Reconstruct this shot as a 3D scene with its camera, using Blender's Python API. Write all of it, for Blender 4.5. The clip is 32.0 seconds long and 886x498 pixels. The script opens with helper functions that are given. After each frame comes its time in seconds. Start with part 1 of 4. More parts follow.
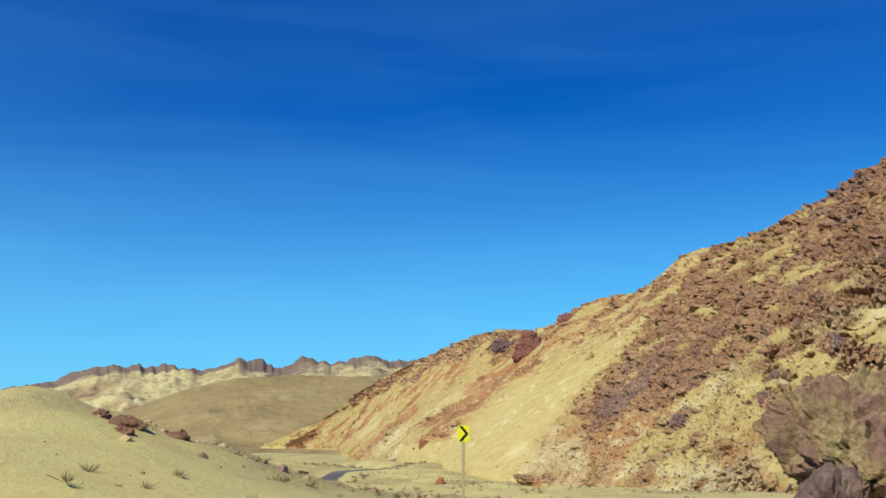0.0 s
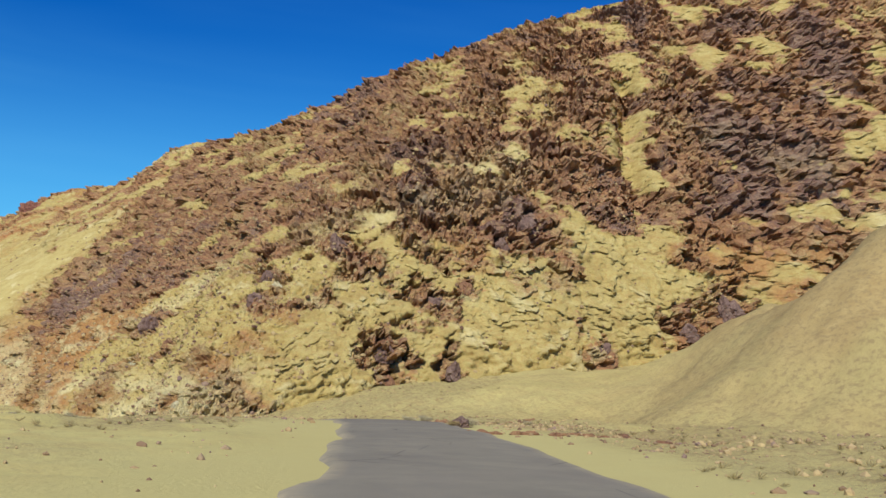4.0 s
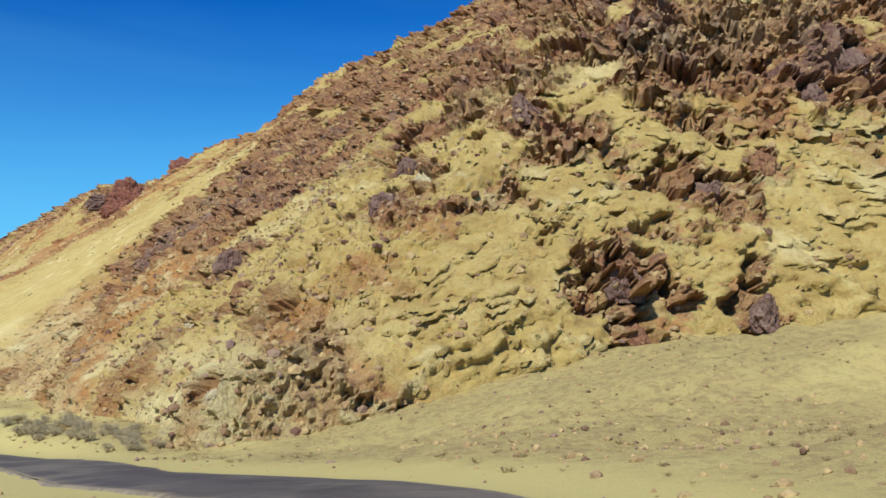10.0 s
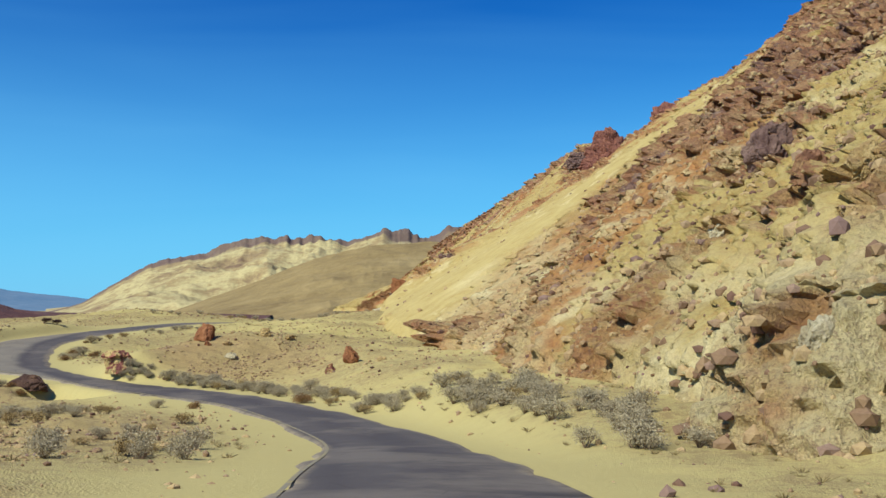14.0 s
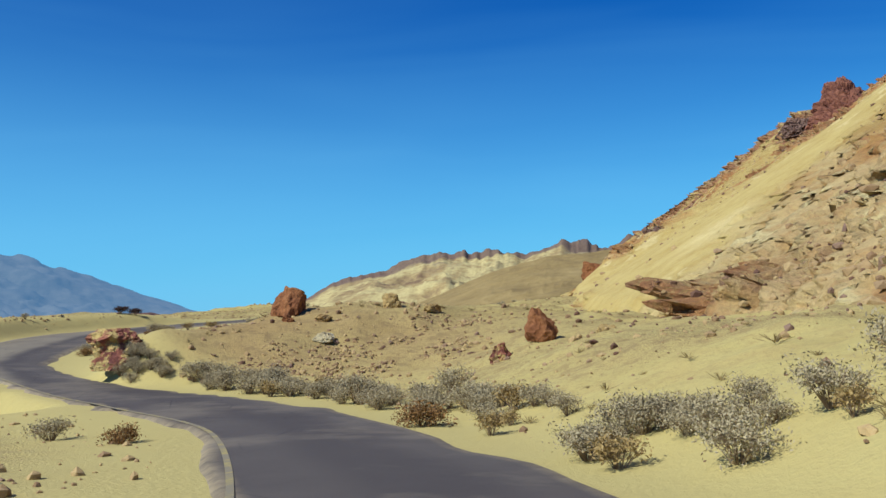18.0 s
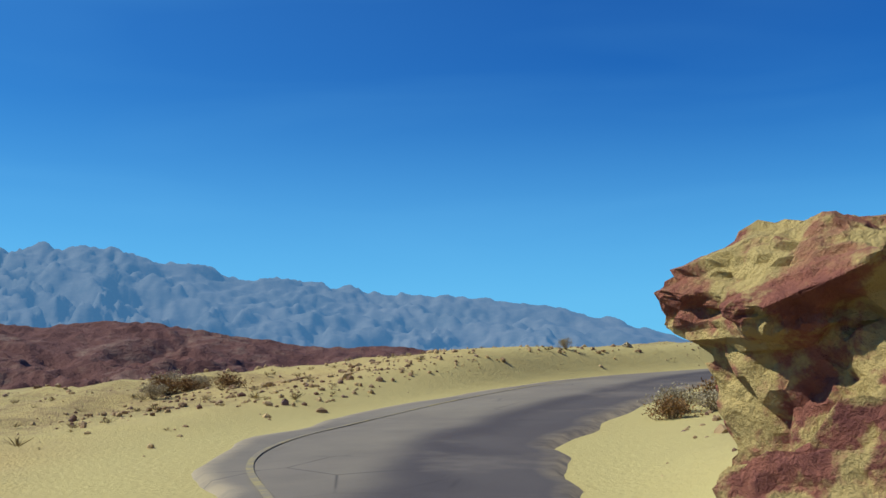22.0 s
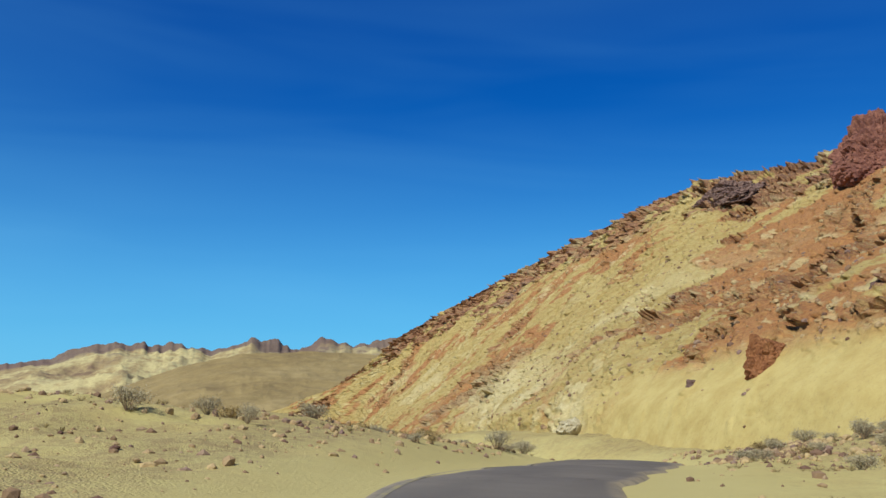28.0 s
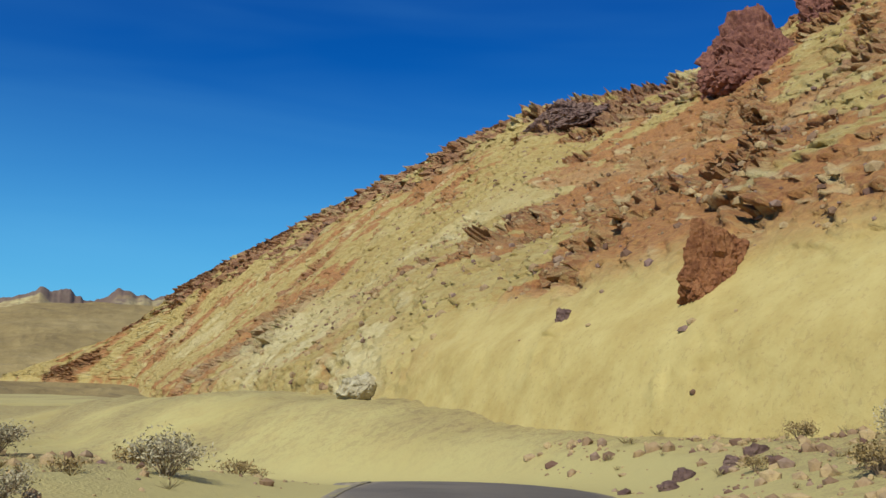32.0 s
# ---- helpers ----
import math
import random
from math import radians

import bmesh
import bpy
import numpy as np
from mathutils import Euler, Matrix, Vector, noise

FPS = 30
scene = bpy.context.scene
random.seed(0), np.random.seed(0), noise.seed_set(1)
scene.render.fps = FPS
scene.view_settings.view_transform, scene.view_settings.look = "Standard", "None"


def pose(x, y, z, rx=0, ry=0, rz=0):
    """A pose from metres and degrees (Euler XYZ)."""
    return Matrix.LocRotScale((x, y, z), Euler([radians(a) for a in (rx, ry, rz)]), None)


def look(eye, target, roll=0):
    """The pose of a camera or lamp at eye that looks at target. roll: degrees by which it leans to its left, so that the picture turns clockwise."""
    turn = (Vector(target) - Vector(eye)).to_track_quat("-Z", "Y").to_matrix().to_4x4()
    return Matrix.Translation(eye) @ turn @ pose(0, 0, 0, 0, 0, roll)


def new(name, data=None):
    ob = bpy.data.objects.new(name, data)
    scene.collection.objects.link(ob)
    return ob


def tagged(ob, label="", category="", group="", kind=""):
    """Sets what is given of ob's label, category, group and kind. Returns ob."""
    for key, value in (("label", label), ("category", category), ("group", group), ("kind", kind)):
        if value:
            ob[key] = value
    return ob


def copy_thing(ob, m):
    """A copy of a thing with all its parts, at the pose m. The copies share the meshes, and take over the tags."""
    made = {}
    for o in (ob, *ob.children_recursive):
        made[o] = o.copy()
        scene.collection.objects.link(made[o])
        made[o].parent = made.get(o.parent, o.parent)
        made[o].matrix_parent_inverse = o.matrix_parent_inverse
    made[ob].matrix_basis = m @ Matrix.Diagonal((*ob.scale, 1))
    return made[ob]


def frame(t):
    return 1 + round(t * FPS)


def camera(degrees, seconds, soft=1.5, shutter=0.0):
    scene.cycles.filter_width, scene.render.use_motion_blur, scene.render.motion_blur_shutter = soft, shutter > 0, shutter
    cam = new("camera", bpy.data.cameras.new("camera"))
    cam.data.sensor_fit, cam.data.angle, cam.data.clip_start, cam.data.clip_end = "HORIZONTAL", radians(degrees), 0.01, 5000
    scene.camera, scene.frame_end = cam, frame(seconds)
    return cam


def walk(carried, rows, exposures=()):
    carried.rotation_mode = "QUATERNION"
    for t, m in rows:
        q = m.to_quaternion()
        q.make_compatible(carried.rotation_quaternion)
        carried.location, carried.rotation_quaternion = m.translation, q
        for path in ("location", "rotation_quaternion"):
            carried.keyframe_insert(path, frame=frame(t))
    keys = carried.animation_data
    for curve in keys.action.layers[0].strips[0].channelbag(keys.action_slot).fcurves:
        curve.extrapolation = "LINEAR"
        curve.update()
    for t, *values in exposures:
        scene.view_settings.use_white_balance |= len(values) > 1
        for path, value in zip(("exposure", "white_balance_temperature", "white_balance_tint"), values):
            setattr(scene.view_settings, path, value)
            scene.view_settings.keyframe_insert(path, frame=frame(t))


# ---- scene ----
DEG = 48.0
cam = camera(DEG, 32.0)


def aim(x, y, z, yaw, pitch, roll):
    a, b = radians(yaw), radians(pitch)
    return look((x, y, z), (x - math.sin(a) * math.cos(b), y + math.cos(a) * math.cos(b), z + math.sin(b)), roll)


# seconds, place, heading to the left of +y, tilt up, lean
PATH = [
    (0, 0.00, 0.00, 0.00, 0.18, 10.08, 0.44),
    (0.5, -0.04, 3.13, 0.03, -1.86, 9.26, 0.55),
    (1, 0.05, 6.26, 0.03, -4.32, 8.52, 0.37),
    (1.5, 0.41, 9.36, -0.05, -7.41, 7.61, 0.38),
    (2, 1.18, 12.43, -0.20, -11.35, 6.72, 0.68),
    (2.5, 1.95, 15.53, -0.40, -16.18, 5.96, 1.33),
    (3, 3.14, 18.60, -0.60, -20.72, 5.47, 1.87),
    (3.5, 4.44, 21.73, -0.82, -25.14, 5.64, 2.51),
    (4, 6.02, 24.88, -1.03, -29.11, 5.99, 2.38),
    (4.5, 7.82, 28.05, -1.23, -31.01, 6.38, 2.46),
    (5, 9.73, 31.33, -1.41, -30.46, 6.71, 2.77),
    (5.5, 11.66, 34.81, -1.57, -28.51, 6.95, 3.46),
    (6, 13.53, 38.56, -1.71, -27.64, 7.08, 3.44),
    (6.5, 15.47, 42.50, -1.84, -26.65, 7.13, 3.18),
    (7, 17.36, 46.66, -1.99, -25.65, 7.18, 2.85),
    (7.5, 19.28, 51.02, -2.16, -24.59, 7.11, 2.28),
    (8, 21.18, 55.56, -2.33, -23.31, 6.92, 1.76),
    (8.5, 23.00, 60.07, -2.52, -22.00, 6.27, 1.30),
    (9, 24.59, 64.45, -2.78, -20.73, 5.51, 0.94),
    (9.5, 26.11, 68.62, -3.08, -19.28, 4.79, 0.52),
    (10, 27.33, 72.63, -3.40, -17.52, 4.18, 0.09),
    (10.5, 28.38, 76.43, -3.74, -14.47, 3.67, -0.22),
    (11, 29.27, 80.08, -4.10, -10.03, 3.22, -0.40),
    (11.5, 29.46, 83.61, -4.45, -5.61, 2.90, -0.27),
    (12, 29.38, 86.95, -4.80, -1.05, 2.71, -0.18),
    (12.5, 29.08, 90.24, -5.17, 3.11, 2.66, -0.12),
    (13, 28.52, 93.65, -5.55, 6.20, 2.65, 0.24),
    (13.5, 27.85, 97.16, -5.95, 8.33, 2.74, 0.32),
    (14, 27.09, 100.69, -6.35, 9.58, 2.83, 0.33),
    (14.5, 26.20, 104.23, -6.72, 10.12, 2.84, 0.17),
    (15, 25.48, 107.74, -7.06, 11.02, 2.73, 0.16),
    (15.5, 24.70, 111.25, -7.41, 11.78, 2.60, 0.03),
    (16, 23.87, 114.79, -7.76, 12.36, 2.50, -0.21),
    (16.5, 22.99, 118.43, -8.15, 13.15, 2.54, -0.63),
    (17, 21.80, 122.33, -8.59, 14.87, 2.78, -0.67),
    (17.5, 20.48, 126.25, -9.06, 17.02, 3.27, -1.02),
    (18, 18.98, 130.23, -9.43, 19.79, 3.75, -1.06),
    (18.5, 17.17, 134.29, -9.74, 22.75, 4.44, -0.94),
    (19, 15.07, 138.20, -9.94, 26.72, 5.33, -0.51),
    (19.5, 12.80, 141.85, -10.05, 31.62, 6.17, -0.41),
    (20, 10.26, 144.95, -10.17, 36.87, 6.78, -0.25),
    (20.5, 7.51, 147.51, -10.32, 41.08, 7.23, -0.98),
    (21, 4.77, 149.93, -10.39, 45.04, 7.30, -0.56),
    (21.5, 1.93, 152.21, -10.41, 48.39, 6.98, -0.86),
    (22, -1.01, 154.47, -10.39, 52.21, 7.72, -1.10),
    (22.5, -4.13, 156.83, -10.32, 53.17, 9.00, 0.91),
    (23, -7.26, 159.37, -10.20, 50.68, 8.90, 0.35),
    (23.5, -10.18, 162.13, -10.06, 45.81, 10.47, 0.17),
    (24, -12.74, 165.22, -9.91, 39.95, 11.83, 0.49),
    (24.5, -14.90, 168.58, -9.72, 32.69, 12.24, 0.02),
    (25, -16.68, 172.12, -9.50, 25.42, 12.31, -0.04),
    (25.5, -18.19, 175.76, -9.26, 18.99, 12.15, 0.84),
    (26, -19.53, 179.40, -9.06, 13.85, 11.63, 1.70),
    (26.5, -20.43, 183.18, -8.91, 9.05, 11.24, 1.25),
    (27, -21.07, 187.01, -8.75, 8.20, 10.70, 1.18),
    (27.5, -21.61, 190.87, -8.61, 5.82, 10.19, 1.28),
    (28, -21.95, 194.79, -8.49, 1.51, 9.73, 1.58),
    (28.5, -22.15, 198.74, -8.39, -3.76, 9.32, 2.01),
    (29, -21.96, 202.66, -8.33, -6.14, 8.99, 2.16),
    (29.5, -21.40, 206.53, -8.28, -8.14, 8.69, 2.44),
    (30, -20.71, 210.28, -8.24, -9.68, 8.45, 2.40),
    (30.5, -19.97, 213.84, -8.24, -10.80, 8.29, 2.34),
    (31, -19.26, 217.17, -8.28, -11.09, 8.17, 2.41),
    (31.5, -18.65, 220.29, -8.38, -10.67, 8.02, 2.37),
    (32, -18.13, 223.34, -8.48, -9.44, 7.75, 2.27),
]
walk(cam, [(t, aim(*row)) for t, *row in PATH], [(0, 0.0), (3, -0.1), (7, -0.06), (12, 0.0), (17, -0.12), (22, -0.12), (25, -0.08), (28, -0.18), (32, -0.30)])

# ---- light ----
SUN_AZ, SUN_EL = radians(141), radians(46)
toward_sun = Vector((-math.sin(SUN_AZ) * math.cos(SUN_EL), math.cos(SUN_AZ) * math.cos(SUN_EL), math.sin(SUN_EL)))
sun = new("sun", bpy.data.lights.new("sun", "SUN"))
sun.data.energy, sun.data.angle, sun.data.color = 5.4, radians(0.53), (0.96, 0.95, 0.83)
sun.matrix_world = look(toward_sun * 100, (0, 0, 0))
world = bpy.data.worlds.new("sky")
scene.world = world
world.use_nodes = True
wn, wl = world.node_tree.nodes, world.node_tree.links
sky = wn.new("ShaderNodeTexSky")
sky.sky_type, sky.sun_disc = "NISHITA", False
sky.sun_elevation, sky.sun_rotation = SUN_EL, -SUN_AZ
sky.altitude, sky.air_density, sky.dust_density, sky.ozone_density = 1500, 1.0, 0.25, 4.0
# the deep, dry desert blue: each colour of the clear sky's light on a curve of its own
split, join = wn.new("ShaderNodeSeparateColor"), wn.new("ShaderNodeCombineColor")
wl.new(sky.outputs[0], split.inputs[0])
for k, (power, gain) in enumerate(((2.6, 0.85), (1.5, 1.42), (1.0, 1.42))):
    scaled, bent, out = wn.new("ShaderNodeMath"), wn.new("ShaderNodeMath"), wn.new("ShaderNodeMath")
    scaled.operation, bent.operation, out.operation = "MULTIPLY", "POWER", "MULTIPLY"
    scaled.inputs[1].default_value, bent.inputs[1].default_value, out.inputs[1].default_value = 0.085, power, gain
    wl.new(split.outputs[k], scaled.inputs[0])
    wl.new(scaled.outputs[0], bent.inputs[0])
    wl.new(bent.outputs[0], out.inputs[0])
    wl.new(out.outputs[0], join.inputs[k])
# thin veils of high cloud
where = wn.new("ShaderNodeTexCoord")
flat = wn.new("ShaderNodeVectorMath")
flat.operation = "MULTIPLY"
flat.inputs[1].default_value = (1.2, 1.2, 9.0)
wl.new(where.outputs["Generated"], flat.inputs[0])
veil = wn.new("ShaderNodeTexNoise")
veil.inputs["Scale"].default_value, veil.inputs["Detail"].default_value, veil.inputs["Distortion"].default_value = 1.3, 3.0, 0.6
wl.new(flat.outputs[0], veil.inputs["Vector"])
thin = wn.new("ShaderNodeMapRange")
thin.inputs["From Min"].default_value, thin.inputs["From Max"].default_value, thin.inputs["To Max"].default_value = 0.45, 0.85, 0.10
wl.new(veil.outputs["Fac"], thin.inputs["Value"])
cloud = wn.new("ShaderNodeMix")
cloud.data_type = "RGBA"
cloud.inputs[7].default_value = (0.19, 0.62, 1.02, 1)
# the veil is thickest toward the open valley
aside, west = wn.new("ShaderNodeSeparateXYZ"), wn.new("ShaderNodeMapRange")
wl.new(where.outputs["Generated"], aside.inputs[0])
wl.new(aside.outputs[0], west.inputs["Value"])
west.inputs["From Min"].default_value, west.inputs["From Max"].default_value, west.inputs["To Max"].default_value = -0.3, -1.0, 0.16
both = wn.new("ShaderNodeMath")
both.operation = "ADD"
wl.new(thin.outputs[0], both.inputs[0])
wl.new(west.outputs[0], both.inputs[1])
# dust pales the sky toward the horizon
low_sky, dust = wn.new("ShaderNodeMapRange"), wn.new("ShaderNodeMath")
low_sky.interpolation_type = "SMOOTHSTEP"
low_sky.inputs["From Min"].default_value, low_sky.inputs["From Max"].default_value, low_sky.inputs["To Max"].default_value = 0.32, -0.02, 0.72
wl.new(aside.outputs[2], low_sky.inputs["Value"])
dust.operation = "ADD"
wl.new(both.outputs[0], dust.inputs[0])
wl.new(low_sky.outputs[0], dust.inputs[1])
wl.new(dust.outputs[0], cloud.inputs[0])
wl.new(join.outputs[0], cloud.inputs[6])
wn["Background"].inputs["Strength"].default_value = 1.0
wl.new(cloud.outputs[2], wn["Background"].inputs["Color"])

# ---- numbers helpers ----
rng = np.random.default_rng(7)


def hash01(ix, iy, iz, seed):
    h = (ix * 374761393 + iy * 668265263 + iz * 1440662683 + seed * 974634777) & 0xFFFFFFFF
    h = ((h ^ (h >> 13)) * 1274126177) & 0xFFFFFFFF
    h = ((h ^ (h >> 16)) * 2246822519) & 0xFFFFFFFF
    return ((h ^ (h >> 15)) & 0xFFFFFF) / float(0xFFFFFF)


def vnoise(p, seed=0):
    """Smooth noise, -1 to 1, at points of shape (n, 3)."""
    i = np.floor(p).astype(np.int64)
    f = p - i
    w = f * f * f * (f * (f * 6 - 15) + 10)
    out = np.zeros(len(p))
    for a in (0, 1):
        for b in (0, 1):
            for c in (0, 1):
                ww = (w[:, 0] if a else 1 - w[:, 0]) * (w[:, 1] if b else 1 - w[:, 1]) * (w[:, 2] if c else 1 - w[:, 2])
                out += ww * hash01(i[:, 0] + a, i[:, 1] + b, i[:, 2] + c, seed)
    return out * 2 - 1


def fbm(p, octaves=4, seed=0, gain=0.5):
    out, amp = np.zeros(len(p)), 1.0
    for o in range(octaves):
        out += amp * vnoise(p * 2.03**o + 17.3 * o, seed + o)
        amp *= gain
    return out


def cells(p, seed=0, step=1.0, lean=0.0):
    """Broken-rock cells: for each point its cell's random height and tilt, and how near it lies to a joint."""
    i = np.floor(p).astype(np.int64)
    best, second = np.full(len(p), 9.0), np.full(len(p), 9.0)
    face = np.zeros(len(p))
    for a in (-1, 0, 1):
        for b in (-1, 0, 1):
            for c in (-1, 0, 1):
                j = i + (a, b, c)
                site = [j[:, k] + 0.15 + 0.7 * hash01(j[:, 0], j[:, 1], j[:, 2], seed + 5 + k) for k in range(3)]
                off = np.stack([p[:, k] - site[k] for k in range(3)], 1)
                d = (off**2).sum(1)
                tilt = [hash01(j[:, 0], j[:, 1], j[:, 2], seed + 11 + k) - 0.5 for k in range(3)]
                value = 0.5 + step * (hash01(j[:, 0], j[:, 1], j[:, 2], seed + 9) - 0.5) + sum(1.6 * tilt[k] * off[:, k] for k in range(3)) - lean * off[:, 2]
                near = d < best
                second = np.where(near, best, np.minimum(second, d))
                face = np.where(near, value, face)
                best = np.where(near, d, best)
    return face, np.sqrt(second) - np.sqrt(best)


def smooth(a, b, x):
    t = np.clip((x - a) / (b - a), 0, 1)
    return t * t * (3 - 2 * t)


def spline(points, n):
    """Points along a soft line through the given ones, n to each stretch."""
    p = np.array(points, float)
    p = np.vstack([2 * p[0] - p[1], p, 2 * p[-1] - p[-2]])
    t = np.linspace(0, 1, n, endpoint=False)[:, None]
    out = []
    for k in range(1, len(p) - 2):
        a, b, c, d = p[k - 1 : k + 3]
        out.append(0.5 * (2 * b + (c - a) * t + (2 * a - 5 * b + 4 * c - d) * t**2 + (3 * b - a - 3 * c + d) * t**3))
    return np.vstack(out + [p[-2:-1]])


def mesh_of(name, verts, faces, smooth_shade=True):
    """A mesh from arrays of corners and of faces with four (or three) corners each."""
    verts, faces = np.asarray(verts, np.float32), np.asarray(faces, np.int32)
    k = faces.shape[1]
    me = bpy.data.meshes.new(name)
    me.vertices.add(len(verts))
    me.vertices.foreach_set("co", verts.ravel())
    me.loops.add(faces.size)
    me.loops.foreach_set("vertex_index", faces.ravel())
    me.polygons.add(len(faces))
    me.polygons.foreach_set("loop_start", np.arange(0, faces.size, k, dtype=np.int32))
    me.polygons.foreach_set("use_smooth", np.full(len(faces), smooth_shade))
    me.update()
    me.validate()
    return me


def grid_faces(n, m):
    """Faces of a net of n rows of m corners."""
    a = (np.arange(n - 1)[:, None] * m + np.arange(m - 1)).ravel()
    return np.stack([a, a + 1, a + m + 1, a + m], 1)


def attribute(me, name, values):
    me.attributes.new(name, "FLOAT", "POINT").data.foreach_set("value", np.asarray(values, np.float32))


# ---- materials ----
class Mat:
    """A node material in the making."""

    def __init__(self, name, rough=0.9):
        self.m = bpy.data.materials.new(name)
        self.m.use_nodes = True
        self.n, self.l = self.m.node_tree.nodes, self.m.node_tree.links
        self.bsdf = self.n["Principled BSDF"]
        self.bsdf.inputs["Roughness"].default_value = rough
        self.bsdf.inputs["Specular IOR Level"].default_value = 0.2
        self.at = self.n.new("ShaderNodeNewGeometry").outputs["Position"]

    def noise(self, scale, detail=4, rough=0.6, stretch=None, of=None):
        t = self.n.new("ShaderNodeTexNoise")
        t.inputs["Scale"].default_value, t.inputs["Detail"].default_value, t.inputs["Roughness"].default_value = scale, detail, rough
        at = of or self.at
        if stretch:
            k = self.n.new("ShaderNodeVectorMath")
            k.operation = "MULTIPLY"
            self.l.new(at, k.inputs[0])
            k.inputs[1].default_value = stretch
            at = k.outputs[0]
        self.l.new(at, t.inputs["Vector"])
        return t.outputs["Fac"]

    def voronoi(self, scale, feature="F1", out="Distance", of=None):
        t = self.n.new("ShaderNodeTexVoronoi")
        t.feature = feature
        t.inputs["Scale"].default_value = scale
        self.l.new(of or self.at, t.inputs["Vector"])
        return t.outputs[out]

    def warped(self, scale, amount, stretch=(1, 1, 1)):
        """The place, bent by noise and stretched."""
        t = self.n.new("ShaderNodeTexNoise")
        t.inputs["Scale"].default_value, t.inputs["Detail"].default_value = scale, 4
        self.l.new(self.at, t.inputs["Vector"])
        k, a, m = (self.n.new("ShaderNodeVectorMath") for _ in range(3))
        k.operation, a.operation, m.operation = "SCALE", "ADD", "MULTIPLY"
        k.inputs[3].default_value = amount
        self.l.new(t.outputs["Color"], k.inputs[0])
        self.l.new(self.at, a.inputs[0])
        self.l.new(k.outputs[0], a.inputs[1])
        self.l.new(a.outputs[0], m.inputs[0])
        m.inputs[1].default_value = stretch
        return m.outputs[0]

    def ramp(self, fac, *stops):
        r = self.n.new("ShaderNodeValToRGB")
        e = r.color_ramp.elements
        while len(e) < len(stops):
            e.new(0.5)
        for el, (pos, col) in zip(e, stops):
            el.position = pos
            el.color = (*col, 1) if not isinstance(col, (int, float)) else (col, col, col, 1)
        self.l.new(fac, r.inputs[0])
        return r.outputs[0]

    def mix(self, fac, a, b, mode="MIX"):
        x = self.n.new("ShaderNodeMix")
        x.data_type, x.blend_type = "RGBA", mode
        for sock, v in ((x.inputs[0], fac), (x.inputs[6], a), (x.inputs[7], b)):
            if isinstance(v, bpy.types.NodeSocket):
                self.l.new(v, sock)
            elif isinstance(v, (int, float)):
                sock.default_value = v
            else:
                sock.default_value = (*v, 1)
        return x.outputs[2]

    def math(self, op, a, b=0.0):
        x = self.n.new("ShaderNodeMath")
        x.operation = op
        for sock, v in zip(x.inputs, (a, b)):
            if isinstance(v, bpy.types.NodeSocket):
                self.l.new(v, sock)
            else:
                sock.default_value = v
        return x.outputs[0]

    def attr(self, name):
        a = self.n.new("ShaderNodeAttribute")
        a.attribute_name = name
        return a.outputs["Fac"]

    def random(self):
        return self.n.new("ShaderNodeObjectInfo").outputs["Random"]

    def island(self):
        return self.n["Geometry"].outputs["Random Per Island"]

    def bump(self, height, distance=0.05, strength=0.8):
        b = self.n.new("ShaderNodeBump")
        b.inputs["Distance"].default_value, b.inputs["Strength"].default_value = distance, strength
        self.l.new(height, b.inputs["Height"])
        self.l.new(b.outputs[0], self.bsdf.inputs["Normal"])
        return self

    def done(self, colour):
        if isinstance(colour, bpy.types.NodeSocket):
            self.l.new(colour, self.bsdf.inputs["Base Color"])
        else:
            self.bsdf.inputs["Base Color"].default_value = (*colour, 1)
        return self.m


